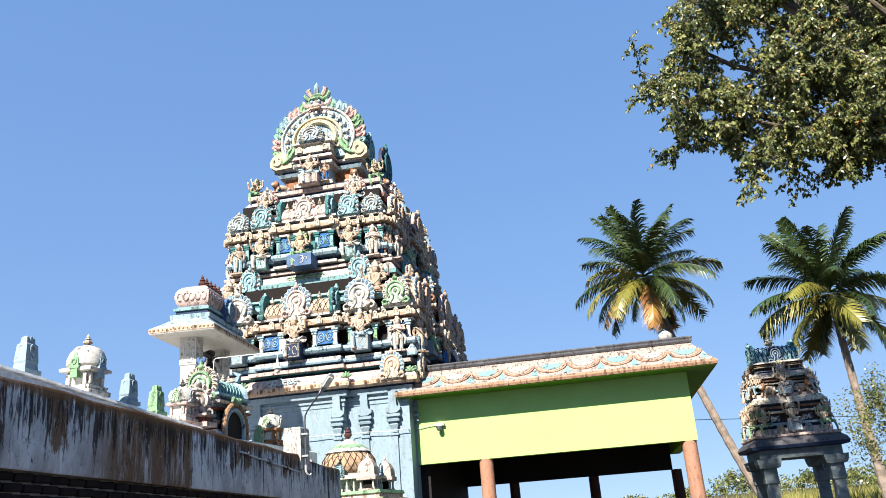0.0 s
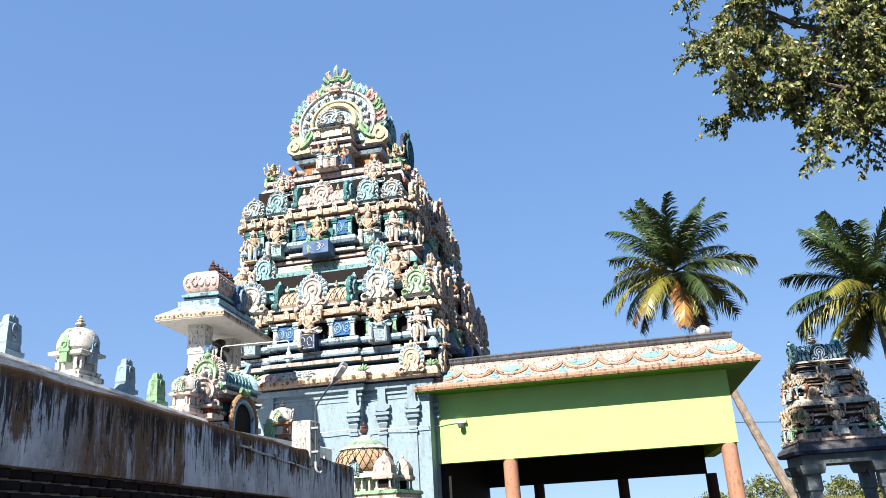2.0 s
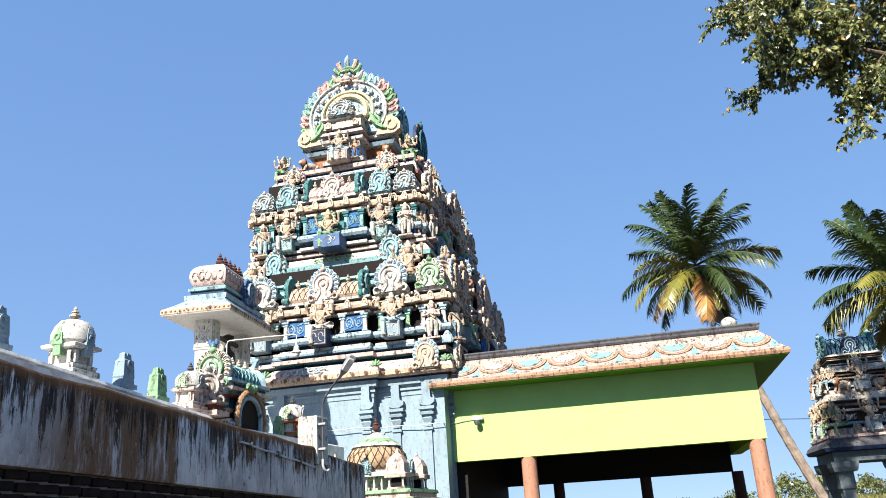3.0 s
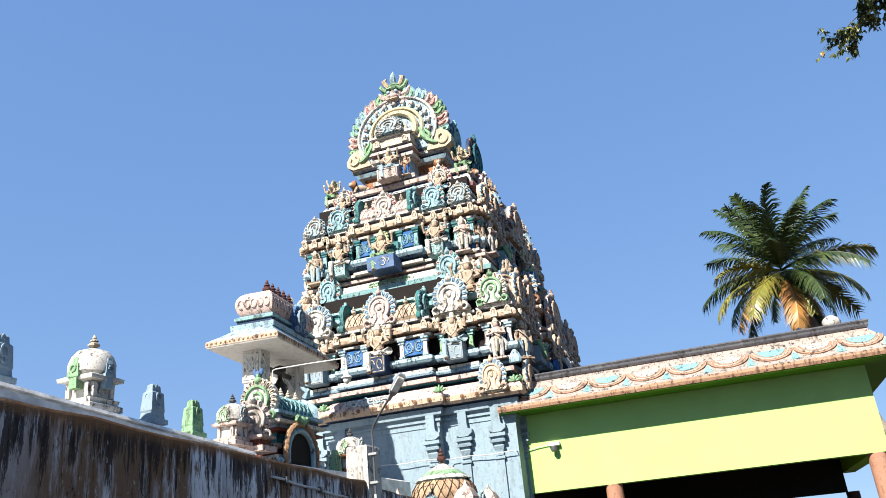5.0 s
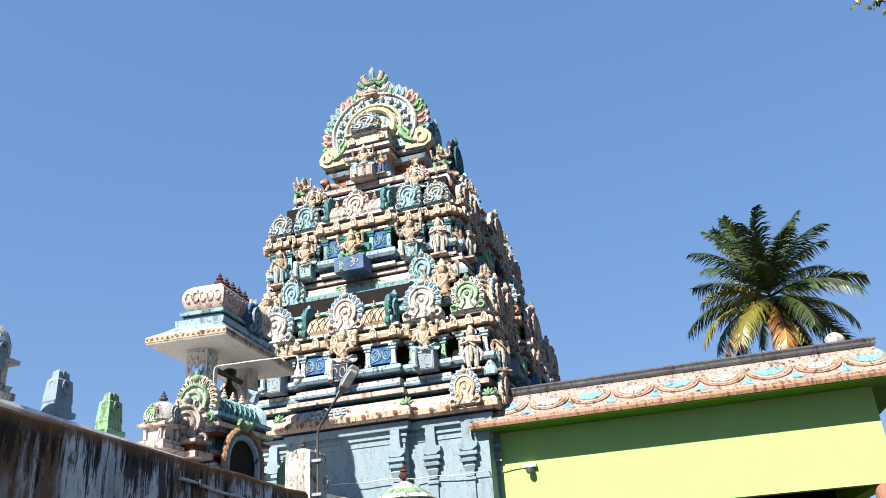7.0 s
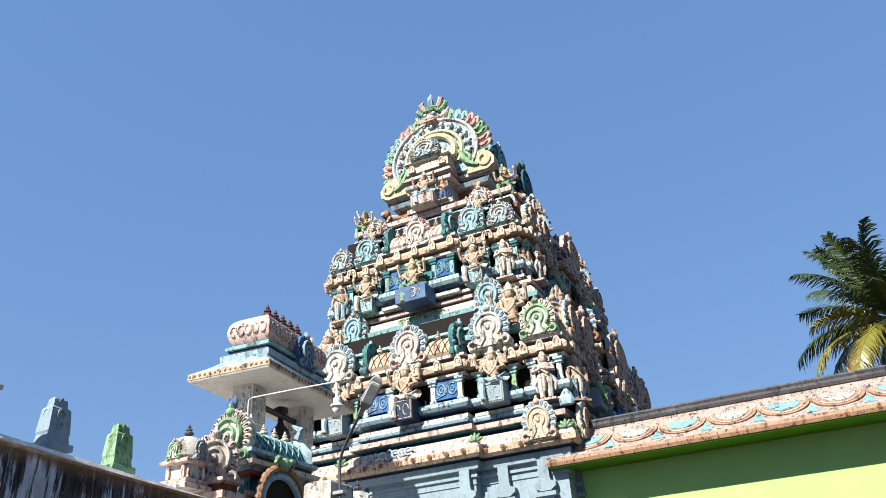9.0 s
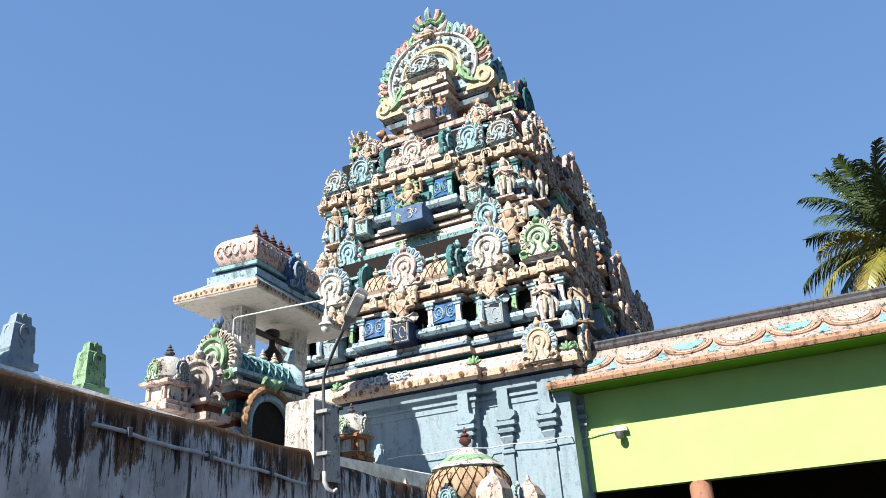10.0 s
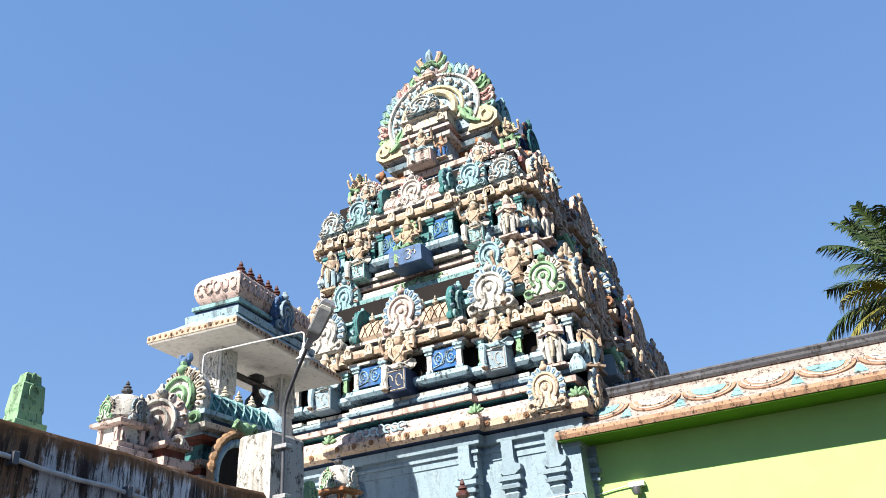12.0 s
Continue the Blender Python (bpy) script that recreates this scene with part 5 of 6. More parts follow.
    bm = fresh()
    ball(bm, (0, -0.12, 0.92), (0.1, 0.08, 0.09), 0, 7, 5)
    for s in (-1, 1):
        tube(bm, [(s * 0.05, -0.12, 0.9), (s * 0.16, -0.12, 0.98), (s * 0.22, -0.12, 0.9)], [0.06, 0.045, 0.02], 0, 6)
    part("arch_crest", bm, "green", t, "green carved mask on the arch", A, True)
    for s in (-1, 1):
        bm = fresh()
        lathe(bm, [(0.07, 0), (0.09, 0.04), (0.05, 0.09), (0.075, 0.13), (0.03, 0.18)], (s * 0.66, -0.06, 0.08), 8)
        part("arch_foot", bm, "sky", t, at=A, smooth=True)
    return t


niche_shrine()
lobe = thing("scrolled_gable", -6.87, 15.42, 3.5, "weathered white and rose scrolled gable on a red plinth", "gable ornament", "ornaments on the parapet")
bm = fresh()
stack(bm, [(0, 0.3, 0.2, 0), (0.08, 0.3, 0.2, 0), (0.1, 0.22, 0.15, 1), (0.18, 0.22, 0.15, 1), (0.2, 0.28, 0.19, 0), (0.24, 0.28, 0.19, 0)])
part("plinth", bm, ["rose", "red"], lobe)
add(unit("lobe", lambda: gable(1.0, 1.1, "rose", "white", ("white", "rose"), 9)), "gable", lobe, pose(0, -0.02, 0.2, 0, 0, 30), (0.6, 1, 0.62))

# ---- bell pavilion on the roof ----
M["bronze"] = plain("dark_bronze", (0.03, 0.025, 0.02), 0.45, 0.5)


def bell_pavilion():
    t = thing("bell_pavilion", -8.32, 18.46, 3.56, "white bell pavilion with carved posts and a wide slab eave", "pavilion", rz=5.5)
    def up(z):
        return 2.37 + (z - 2.37) * 1.3

    for x, y in ((-0.08, -0.72), (-0.02, 0.74)):
        bm = fresh()
        w = 0.17
        stack(bm, [(0, w * 1.3, w * 1.3), (0.12, w * 1.3, w * 1.3), (0.14, w, w), (1.62, w, w), (1.64, w * 1.12, w * 1.12), (2.27, w * 1.12, w * 1.12)], 0, x, y)
        p = part("post", bm, "clean", t)
        for rz, ox, oy in ((0, 0, -w * 1.13), (90, w * 1.13, 0)):
            bm = fresh()
            box(bm, -0.15, 0.15, -0.012, 0.01, 1.68, 2.2, 0, 0.005)
            for a in ((-0.12, 1.75, 0.12, 2.12), (0.12, 1.75, -0.12, 2.12)):
                tube(bm, [(a[0], -0.015, a[1]), (0, -0.02, 1.93), (a[2], -0.015, a[3])], 0.018, 1, 5)
            tube(bm, [(px, -0.02, pz) for px, pz in arc(0, 1.93, 0.09, 0.12, 0, 350, 9)], 0.016, 1, 5)
            part("carved_panel", bm, ["white", "clean"], p, "", pose(x + ox, y + oy, 0, 0, 0, rz))
    bm = fresh()
    stack(bm, [(2.25, 0.72, 1.44, 1), (2.27, 0.73, 1.45, 1), (2.28, 0.74, 1.46, 0), (2.37, 0.74, 1.46, 0), (2.39, 0.71, 1.43, 3), (2.47, 0.6, 1.3, 3), (2.56, 0.5, 1.16, 2), (2.66, 0.4, 1.04, 2)])
    eave = part("slab_eave", bm, ["peach", "clean", "sky", "white"], t, "wide slab eave, white below with a dotted peach edge")
    dot = fresh()
    ball(dot, (0, 0, 0), (0.022, 0.012, 0.022), 0, 6, 4)
    dot = mesh_of("bead", dot, ["ochre"])
    for i in range(16):
        part("bead", dot, None, eave, "", pose(-0.70 + i * 0.093, -1.462, 2.325))
    for i in range(28):
        part("bead", dot, None, eave, "", pose(0.742, -1.4 + i * 0.103, 2.325, 0, 0, 90))
    bm = fresh()
    stack(bm, [(up(z), x, y, m) for z, x, y, m in ((2.58, 0.45, 1.05, 0), (2.66, 0.46, 1.06, 0), (2.665, 0.37, 0.95, 1), (2.74, 0.37, 0.95, 2), (2.745, 0.41, 0.99, 3), (2.79, 0.41, 0.99, 3), (2.795, 0.35, 0.9, 1), (2.83, 0.35, 0.9, 1))])
    part("upper_moulding", bm, ["sky", "wall", "navy", "aqua"], t)
    bm = fresh()
    n = 8
    prof = [(0.44, 0), (0.5, 0.04), (0.54, 0.1), (0.545, 0.16), (0.52, 0.22), (0.46, 0.27), (0.36, 0.31), (0.24, 0.335), (0.1, 0.345)]
    stack(bm, [(2.97 + z * 1.5, r * 0.74, r * 0.74 + 0.58) for r, z in prof])
    for k in range(13):
        tube(bm, [(0.402, -0.86 + 0.143 * k + px, 3.17 + pz) for px, pz in arc(0, 0, 0.06, 0.085, 40 * k, 300 + 40 * k, 8)], 0.016, 0, 5)
    for k in range(5):
        tube(bm, [(-0.28 + 0.14 * k + px, -0.985, 3.18 + pz) for px, pz in arc(0, 0, 0.058, 0.085, 50 * k, 300 + 50 * k, 8)], 0.016, 0, 5)
    part("barrel_roof", bm, "rose", t, "rose painted carved barrel roof", smooth=True)
    for i in range(5):
        add(FIN, "finial", t, pose(0.02, -0.46 + 0.25 * i, 3.48), (0.32, 0.32, 0.34), "dark copper finial")
    add(GABLES["wallrim"], "gable_ornament", t, pose(0.44, 0.1, 2.72, 0, 0, 90), (0.56, 0.9, 0.62), "blue scrolled gable")
    bm = fresh()
    tube(bm, [(0.02, -0.5, 1.98), (0.02, 0.7, 1.98)], 0.05, 0, 8)
    part("beam", bm, "bronze", t)
    bm = fresh()
    lathe(bm, [(0.24, 1.35), (0.22, 1.42), (0.17, 1.55), (0.15, 1.72), (0.08, 1.8), (0.05, 1.86), (0.05, 2.0), (0.12, 2.02), (0.12, 2.1), (0.04, 2.14)], (0.02, 0.08, 0), 14)
    part("bell", bm, "bronze", t, "dark bronze bell", smooth=True)
    return t


GABLES["wallrim"] = gable(1.0, 1.1, "bluegrey", "wall", ("blue", "bluegrey"), 9)
bell_pavilion()


def hanging_lamp():
    t = thing("bracket_lamp", -6.8, 15.87, 4.3, "bell-shaped grey lamp hanging from a long bent pipe bracket", "lamp")
    bm = fresh()
    tube(bm, [(0, 0, -0.2), (0, 0, 0.5), (0.01, 0.0, 0.55), (0.05, 0.01, 0.57), (0.65, 0.09, 0.58), (1.22, 0.16, 0.58), (1.25, 0.165, 0.56), (1.25, 0.165, 0.42)], 0.01, 0, 8)
    part("bracket", bm, "pvc", t, "thin grey pipe bracket", smooth=True)
    bm = fresh()
    lathe(bm, [(0.014, 0.46), (0.022, 0.43), (0.025, 0.38), (0.045, 0.36), (0.05, 0.3), (0.085, 0.27), (0.088, 0.255), (0.06, 0.25)], (1.25, 0.165, 0), 14)
    part("shade", bm, "pvc", t, smooth=True)
    bm = fresh()
    lathe(bm, [(0.058, 0.25), (0.06, 0.22), (0.045, 0.19), (0.025, 0.17)], (1.25, 0.165, 0), 12)
    part("bulb_glass", bm, "lens", t, "pale glass bowl", smooth=True)
    return t


hanging_lamp()

# ---- domed shrine beside the wall ----
M["net"] = paint("ochre_dome_paint", (0.72, 0.51, 0.33), 0.35)


def dome_shrine():
    t = thing("domed_shrine", -5.03, 18.6, 0, "domed shrine with ochre net-patterned dome, white kiosks and green cornice", "shrine")
    bm = fresh()
    stack(bm, [(0, 0.8, 0.8, 0), (1.95, 0.8, 0.8, 0), (1.97, 1.0, 1.0, 1), (2.08, 1.02, 1.02, 1), (2.1, 0.92, 0.92, 2), (2.16, 0.92, 0.92, 2), (2.18, 0.96, 0.96, 1), (2.24, 0.94, 0.94, 1)])
    part("body", bm, ["white", "green", "rose"], t, "white body under a stepped green cornice")
    bm = fresh()
    lathe(bm, [(0.5, 2.24), (0.5, 2.5), (0.6, 2.52), (0.62, 2.58), (0.52, 2.6), (0.52, 2.64)], seg=20)
    part("drum", bm, "white", t, smooth=True)
    prof = [(0.52, 2.64), (0.57, 2.7), (0.585, 2.8), (0.56, 2.92), (0.49, 3.02), (0.41, 3.1), (0.32, 3.16)]
    bm = fresh()
    lathe(bm, prof, seg=28)
    dome = part("dome", bm, "net", t, "ochre dome with a dark diamond net", smooth=True)
    bm = fresh()
    for i in range(24):
        for s in (-1, 1):
            pts = []
            for j, (r, z) in enumerate(prof):
                a = 2 * math.pi * i / 24 + s * j * 0.105
                pts.append((1.01 * r * math.cos(a), 1.01 * r * math.sin(a), z))
            tube(bm, pts, 0.007, 0, 4)
    part("net_ribs", bm, "umber", dome)
    bm = fresh()
    lathe(bm, [(0.45, 3.05, 1), (0.49, 3.08, 1), (0.4, 3.15, 0), (0.27, 3.24, 2), (0.13, 3.32, 0), (0.06, 3.36, 0)], seg=24, rib=0.04)
    part("lotus_cap", bm, ["white", "aqua", "green"], t, "lotus cap in white and aqua", smooth=True)
    add(FIN, "finial", t, pose(0, 0, 3.34), (0.3, 0.3, 0.3), "dark copper finial")
    for sx in (-1, 1):
        for sy in (-1, 1):
            bm = fresh()
            x, y = sx * 0.62, sy * 0.62
            # core behind the posts (1) is near-black, shade of the hollow painted on
            stack(bm, [(2.24, 0.17, 0.17, 0), (2.28, 0.17, 0.17, 0), (2.29, 0.1, 0.1, 1), (2.44, 0.1, 0.1, 1), (2.45, 0.2, 0.2, 0), (2.52, 0.21, 0.21, 0), (2.54, 0.18, 0.18, 0), (2.7, 0.17, 0.17, 0), (2.82, 0.11, 0.11, 0), (2.88, 0.04, 0.04, 0), (2.9, 0.03, 0.03, 0), (2.98, 0.008, 0.008, 0)], 0, x, y)
            k = part("corner_kiosk", bm, ["rose", "dark"], t, "pale lilac-white corner kiosk")
            for a in (-1, 1):
                for b2 in (-1, 1):
                    bm = fresh()
                    lathe(bm, [(0.035, 2.28), (0.022, 2.31), (0.022, 2.4), (0.035, 2.45)], (x + a * 0.13, y + b2 * 0.13, 0), 8)
                    part("post", bm, "white", k, smooth=True)
    for F, half in faces(0.62, 0.62):
        for i in range(5):
            bm = fresh()
            lathe(bm, [(0.03, 2.24), (0.018, 2.28), (0.028, 2.34), (0.016, 2.42), (0.03, 2.5)], (-0.3 + 0.15 * i, 0, 0), 7)
            part("baluster", bm, "white", t, at=F, smooth=True)
        bm = fresh()
        stack(bm, [(2.5, 0.42, 0.08), (2.56, 0.42, 0.08), (2.58, 0.38, 0.05)], 0, 0, 0)
        part("rail", bm, "white", t, at=F)
        add(GABLES["aqua"], "gable_ornament", t, F @ pose(0, -0.06, 2.54), (0.26, 0.5, 0.26))


dome_shrine()

# ---- small pillared shrine with its own tower ----
M["granite"] = plain("blue_grey_granite_paint", (0.15, 0.18, 0.19), 0.7, spread=0.3, scale=6)


def small_shrine():
    S = pose(5.52, 26.3, 0) @ Matrix.Diagonal((0.87, 0.87, 1.04, 1))
    t = thing("pillared_shrine", 5.5, 26.3, 0, "small four-pillared shrine carrying a miniature painted tower", "shrine")
    t.matrix_basis = S
    for sx in (-1, 1):
        for sy in (-1, 1):
            bm = fresh()
            stack(bm, [(0, 0.26, 0.26), (0.3, 0.26, 0.26), (0.32, 0.19, 0.19), (1.1, 0.19, 0.19), (1.14, 0.16, 0.16), (1.7, 0.16, 0.16), (1.74, 0.2, 0.2), (2.1, 0.2, 0.2), (2.12, 0.3, 0.3), (2.22, 0.34, 0.34), (2.34, 0.36, 0.36)], 0, sx * 0.98, sy * 0.98)
            p = part("pillar", bm, "granite", t, "blue-grey painted square pillar")
            bm = fresh()
            tube(bm, [(0, 0, 2.3), (0, -0.12 * sy, 2.14), (0, -0.2 * sy, 1.98)], [0.1, 0.07, 0.03], 0, 6)
            part("bracket", bm, "granite", p, "", pose(sx * 0.98, sy * 0.98 - 0.18 * sy, 0), True)
    bm = fresh()
    stack(bm, [(2.34, 1.22, 1.22, 0), (2.56, 1.22, 1.22, 0), (2.58, 1.42, 1.42, 1), (2.66, 1.46, 1.46, 1), (2.76, 1.4, 1.4, 2), (2.86, 1.26, 1.26, 2), (2.88, 1.3, 1.3, 3), (2.94, 1.3, 1.3, 3)])
    part("roof_slab", bm, ["granite", "navy", "slate", "rose"], t, "moulded roof slab in grey-blue and navy")
    group = "figures on the small shrine"
    label = "small painted plaster figure on the pillared shrine"
    for i, (z0, z1, h) in enumerate(((2.94, 3.92, 1.12), (3.92, 4.56, 0.92), (4.56, 4.92, 0.8))):
        d = z1 - z0
        bm = fresh()
        stack(bm, [(z0, h, h, 1), (z0 + 0.16 * d, h - 0.02, h - 0.02, 1), (z0 + 0.17 * d, h - 0.14, h - 0.14, 3), (z0 + 0.24 * d, h - 0.14, h - 0.14, 3), (z0 + 0.25 * d, h - 0.04, h - 0.04, 4), (z0 + 0.31 * d, h - 0.04, h - 0.04, 4), (z0 + 0.32 * d, h - 0.16, h - 0.16, 0), (z0 + 0.56 * d, h - 0.16, h - 0.16, 0), (z0 + 0.57 * d, h - 0.04, h - 0.04, 2), (z0 + 0.62 * d, h - 0.04, h - 0.04, 2), (z0 + 0.63 * d, h - 0.15, h - 0.15, 3), (z0 + 0.68 * d, h - 0.15, h - 0.15, 3), (z0 + 0.69 * d, h - 0.03, h - 0.03, 5), (z0 + 0.75 * d, h - 0.03, h - 0.03, 5), (z0 + 0.76 * d, h - 0.15, h - 0.15, 3), (z0 + 0.82 * d, h - 0.15, h - 0.15, 3), (z0 + 0.83 * d, h + 0.02, h + 0.02, 2), (z0 + 0.92 * d, h - 0.04, h - 0.04, 2), (z1, h - 0.1, h - 0.1, 2)])
        part("tier", bm, ["umber", "rose", "cream", "navy", "wall", "ochre"], t, "tier with striped cream, ochre and navy mouldings")
        for F, half in faces(h - 0.1, h - 0.1):
            spots = []
            if i < 2:
                add(unit("ped2", lambda: None), "pedestal", t, F @ pose(0, -0.02, z0 + 0.06), (0.9, 0.7, 0.55))
                spots = [("sit", 0, z0 + 0.28, 0.62, 0)]
                for s in (-1, 1):
                    add(unit("shrinepanel", lambda: panel_mesh(0.17, 0.2, "navy", "white")), "panel", t, F @ pose(s * half * 0.48, 0.04, z0 + 0.33 * d), (1, 1, 0.9))
            if i == 0:
                for s in (-1, 1):
                    add(GABLES["peach" if s < 0 else "skyrim"], "gable_ornament", t, F @ pose(s * 0.42, -0.12, z0), (0.24, 0.5, 0.26))
                    spots += [("sitgreen", s * half * 0.86, z0 + 0.2, 0.5, 10 * s), ("green", s * half * 0.99, z0 + 0.42, 0.46, 40 * s)]
            if i == 1:
                for s in (-1, 1):
                    spots += [("lion", s * half * 0.66, z0 + 0.06, 0.52, 62 * s), ("sitrose", s * half * 0.98, z0 + 0.28, 0.42, 40 * s)]
            if i == 2:
                spots = [("sitgreen", 0, z0 - 0.02, 0.4, 0)]
            for key, u, z, s, turn in spots:
                ob = part("statue", FIGURES[key], None, None, label, S @ F @ pose(u, -0.13, z, 0, 0, turn) @ Matrix.Diagonal((s, s, s, 1)))
                tagged(ob, "", "statue", group)
    bm = fresh()
    n = 10
    a = [bm.verts.new((-0.64, -0.5 * math.cos(math.pi * i / n) * 1.1, 4.92 + 0.48 * math.sin(math.pi * i / n))) for i in range(n + 1)]
    b = [bm.verts.new((0.64, v.co.y, v.co.z)) for v in a]
    for i in range(n):
        quad(bm, (a[i], a[i + 1], b[i + 1], b[i]), 0)
    quad(bm, a, 0)
    quad(bm, b, 0)
    roof = part("barrel_roof", bm, "aqua", t, "aqua barrel roof with dark net pattern", smooth=True)
    bm = fresh()
    for k in range(10):
        for s in (-1, 1):
            tube(bm, [(max(-0.62, min(0.62, -0.58 + 0.129 * k + s * 0.12 * (v - 0.8))), -0.56 * math.cos(v), 4.92 + 0.49 * math.sin(v)) for v in (0.05, 0.5, 1.0, 1.5)], 0.014, 0, 4)
    tagged(part("lattice", bm, "navy", roof), kind="stuff")
    add(unit("shrinegable", lambda: gable(1.0, 1.1, "navy", "wall", ("navy", "bluegrey"), 11)), "gable_ornament", t, pose(0, -0.56, 4.9), (0.5, 1, 0.46))
    for s in (-1, 1):
        add(GABLES["curl"], "end_gable", t, pose(s * 0.67, 0, 4.88, 0, 0, 90 * s), (0.95, 1, 0.6))
    add(FINPALE, "finial", t, pose(0, 0, 5.38), (0.55, 0.55, 0.34), "rose and white finial")


small_shrine()
bm = fresh()
lathe(bm, [(0.09, 0), (0.14, 0.06), (0.15, 0.14), (0.11, 0.21), (0.04, 0.26)], seg=12, sx=1.2)
ob = part("roof_knob", bm, "white", None, "", pose(2.25, 22.05, 5.36), True)
tagged(ob, "rounded white plaster knob on the hall roof edge", "roof ornament")

# ---- coconut palms ----
def frond_material(name, rib, leaf, tip):
    """Palm leaflets that differ one by one, green at the rib and drier on some."""
    mat, t, b = nodes_of(name)
    g = t.nodes.new("ShaderNodeNewGeometry")
    c = mixed(t, leaf, tip, ramp(t, g.outputs["Random Per Island"], 0.45, 1.0, 0.8))
    c = mixed(t, c, rib, ramp(t, field(t, 0.8, detail=5), 0.5, 0.75, 0.7))
    t.links.new(c, b.inputs["Base Color"])
    b.inputs["Roughness"].default_value = 0.42
    return mat


M["frond"] = frond_material("palm_leaf_green", (0.014, 0.024, 0.008), (0.024, 0.044, 0.011), (0.065, 0.09, 0.02))
M["yellowfrond"] = frond_material("yellowing_palm_leaf", (0.07, 0.09, 0.02), (0.14, 0.14, 0.022), (0.24, 0.19, 0.035))
M["dryfrond"] = frond_material("dry_palm_leaf", (0.20, 0.15, 0.03), (0.36, 0.19, 0.045), (0.26, 0.10, 0.04))
M["trunk"] = plain("ringed_palm_trunk", (0.24, 0.19, 0.15), 0.9, spread=0.4, scale=5, relief=0.6)


def frond_mesh(length, rise, droop, rng, mat):
    """A palm frond: an arching rib with narrow leaflets that hang from both sides; it leaves along +x."""
    bm = fresh()
    n = 22
    pts = []
    x = z = 0.0
    ang = rise
    st = length / n
    for i in range(n + 1):
        pts.append(Vector((x, 0, z)))
        x += st * math.cos(ang)
        z += st * math.sin(ang)
        ang -= droop / n * (0.35 + 1.3 * i / n)
    tube(bm, pts, [0.045 * (1 - 0.9 * i / n) + 0.006 for i in range(n + 1)], 0, 5)
    count = 66
    for i in range(7, count):
        f = i / count
        k = min(n - 1, int(f * n))
        p = pts[k].lerp(pts[k + 1], f * n - k)
        d = (pts[k + 1] - pts[k]).normalized()
        up = d.cross(Vector((0, 1, 0))) * -1
        ll = length * 0.26 * math.sin(math.pi * min(1, 0.16 + f * 0.80)) ** 0.55
        for s in (-1, 1):
            if rng.random() < 0.06:
                continue
            q = ll * rng.uniform(0.8, 1.12)
            out = (Vector((0, s, 0)) * rng.uniform(0.65, 0.9) + d * rng.uniform(0.55, 0.85) + up * rng.uniform(0.05, 0.35)).normalized()
            mid = p + out * q * 0.5 + Vector((0, 0, -q * 0.05))
            tip = p + out * q * 0.92 + Vector((0, 0, -q * rng.uniform(0.2, 0.5)))
            w = d * 0.036
            v = [bm.verts.new(e) for e in (p - w, p + w, mid + w * 0.9, mid - w * 0.9, tip)]
            quad(bm, (v[0], v[1], v[2], v[3]), 0)
            quad(bm, (v[3], v[2], v[4]), 0)
    return mesh_of("frond", bm, [mat])


def palm(x, y, top, bx, size, seed, label, dead):
    rng = random.Random(seed)
    t = thing("coconut_palm", bx, y, 0, label, "palm tree", "coconut palms")
    bm = fresh()
    n = 40
    pts, rs = [], []
    for i in range(n + 1):
        f = i / n
        pts.append(((x - bx) * (f ** 0.8 if x < bx else f), 0.25 * math.sin(f * 2.4), top * f))
        rs.append((0.21 - 0.08 * f) * (1.05 if i % 2 else 0.95) + (0.12 if i == 0 else 0))
    tube(bm, pts, rs, 0, 10)
    part("trunk", bm, "trunk", t, "ringed grey-brown leaning trunk")
    head = Vector(pts[-1])
    # upright spears, arching middle fronds, hanging skirt
    rows = [("frond", 7, 78, 12, 0.55, 0.95), ("frond", 9, 48, 12, 0.95, 1.0), ("frond", 8, 18, 10, 1.15, 1.0), ("yellowfrond", 7, -8, 10, 1.2, 0.95), ("dryfrond" if dead else "yellowfrond", 6, -30, 10, 1.1, 0.85), ("yellowfrond" if dead else "frond", 5, -50, 10, 0.7, 0.62)]
    for j, (mat, count, rise, spread, droop, k) in enumerate(rows):
        meshes = [frond_mesh(size * k, radians(rise + spread * q), droop * rng.uniform(0.85, 1.15), rng, mat) for q in (-0.7, 0.0, 0.7)]
        alt = [frond_mesh(size * k, radians(rise + spread * q), droop, rng, "yellowfrond" if mat == "frond" else "frond") for q in (-0.5, 0.5)]
        for i in range(count):
            a = 360 * (i + 0.5 * (j % 2)) / count + rng.uniform(-14, 14) + 23 * j
            me = alt[i % 2] if j > 1 and i % 3 == 1 else meshes[i % 3]
            part("frond", me, None, t, "", Matrix.Translation(head + Vector((0, 0, 0.12 * (3 - j)))) @ pose(0, 0, 0, rng.uniform(-6, 6), 0, a) @ pose(0, 0, 0, rng.uniform(-35, 35), 0, 0))
    for i in range(7):
        bm = fresh()
        ball(bm, (0, 0, 0), (0.14, 0.14, 0.17), 0, 8, 6)
        a = i * 0.9
        part("coconut", bm, "frond", t, "", Matrix.Translation(head + Vector((0.3 * math.cos(a), 0.3 * math.sin(a), -0.25 - 0.1 * (i % 2)))), True)


palm(3.15, 38, 11.4, 7.2, 3.65, 3, "tall leaning coconut palm with drying lower fronds", True)
palm(10.35, 36, 9.15, 10.7, 3.6, 8, "coconut palm with green arching fronds and a curved trunk", False)

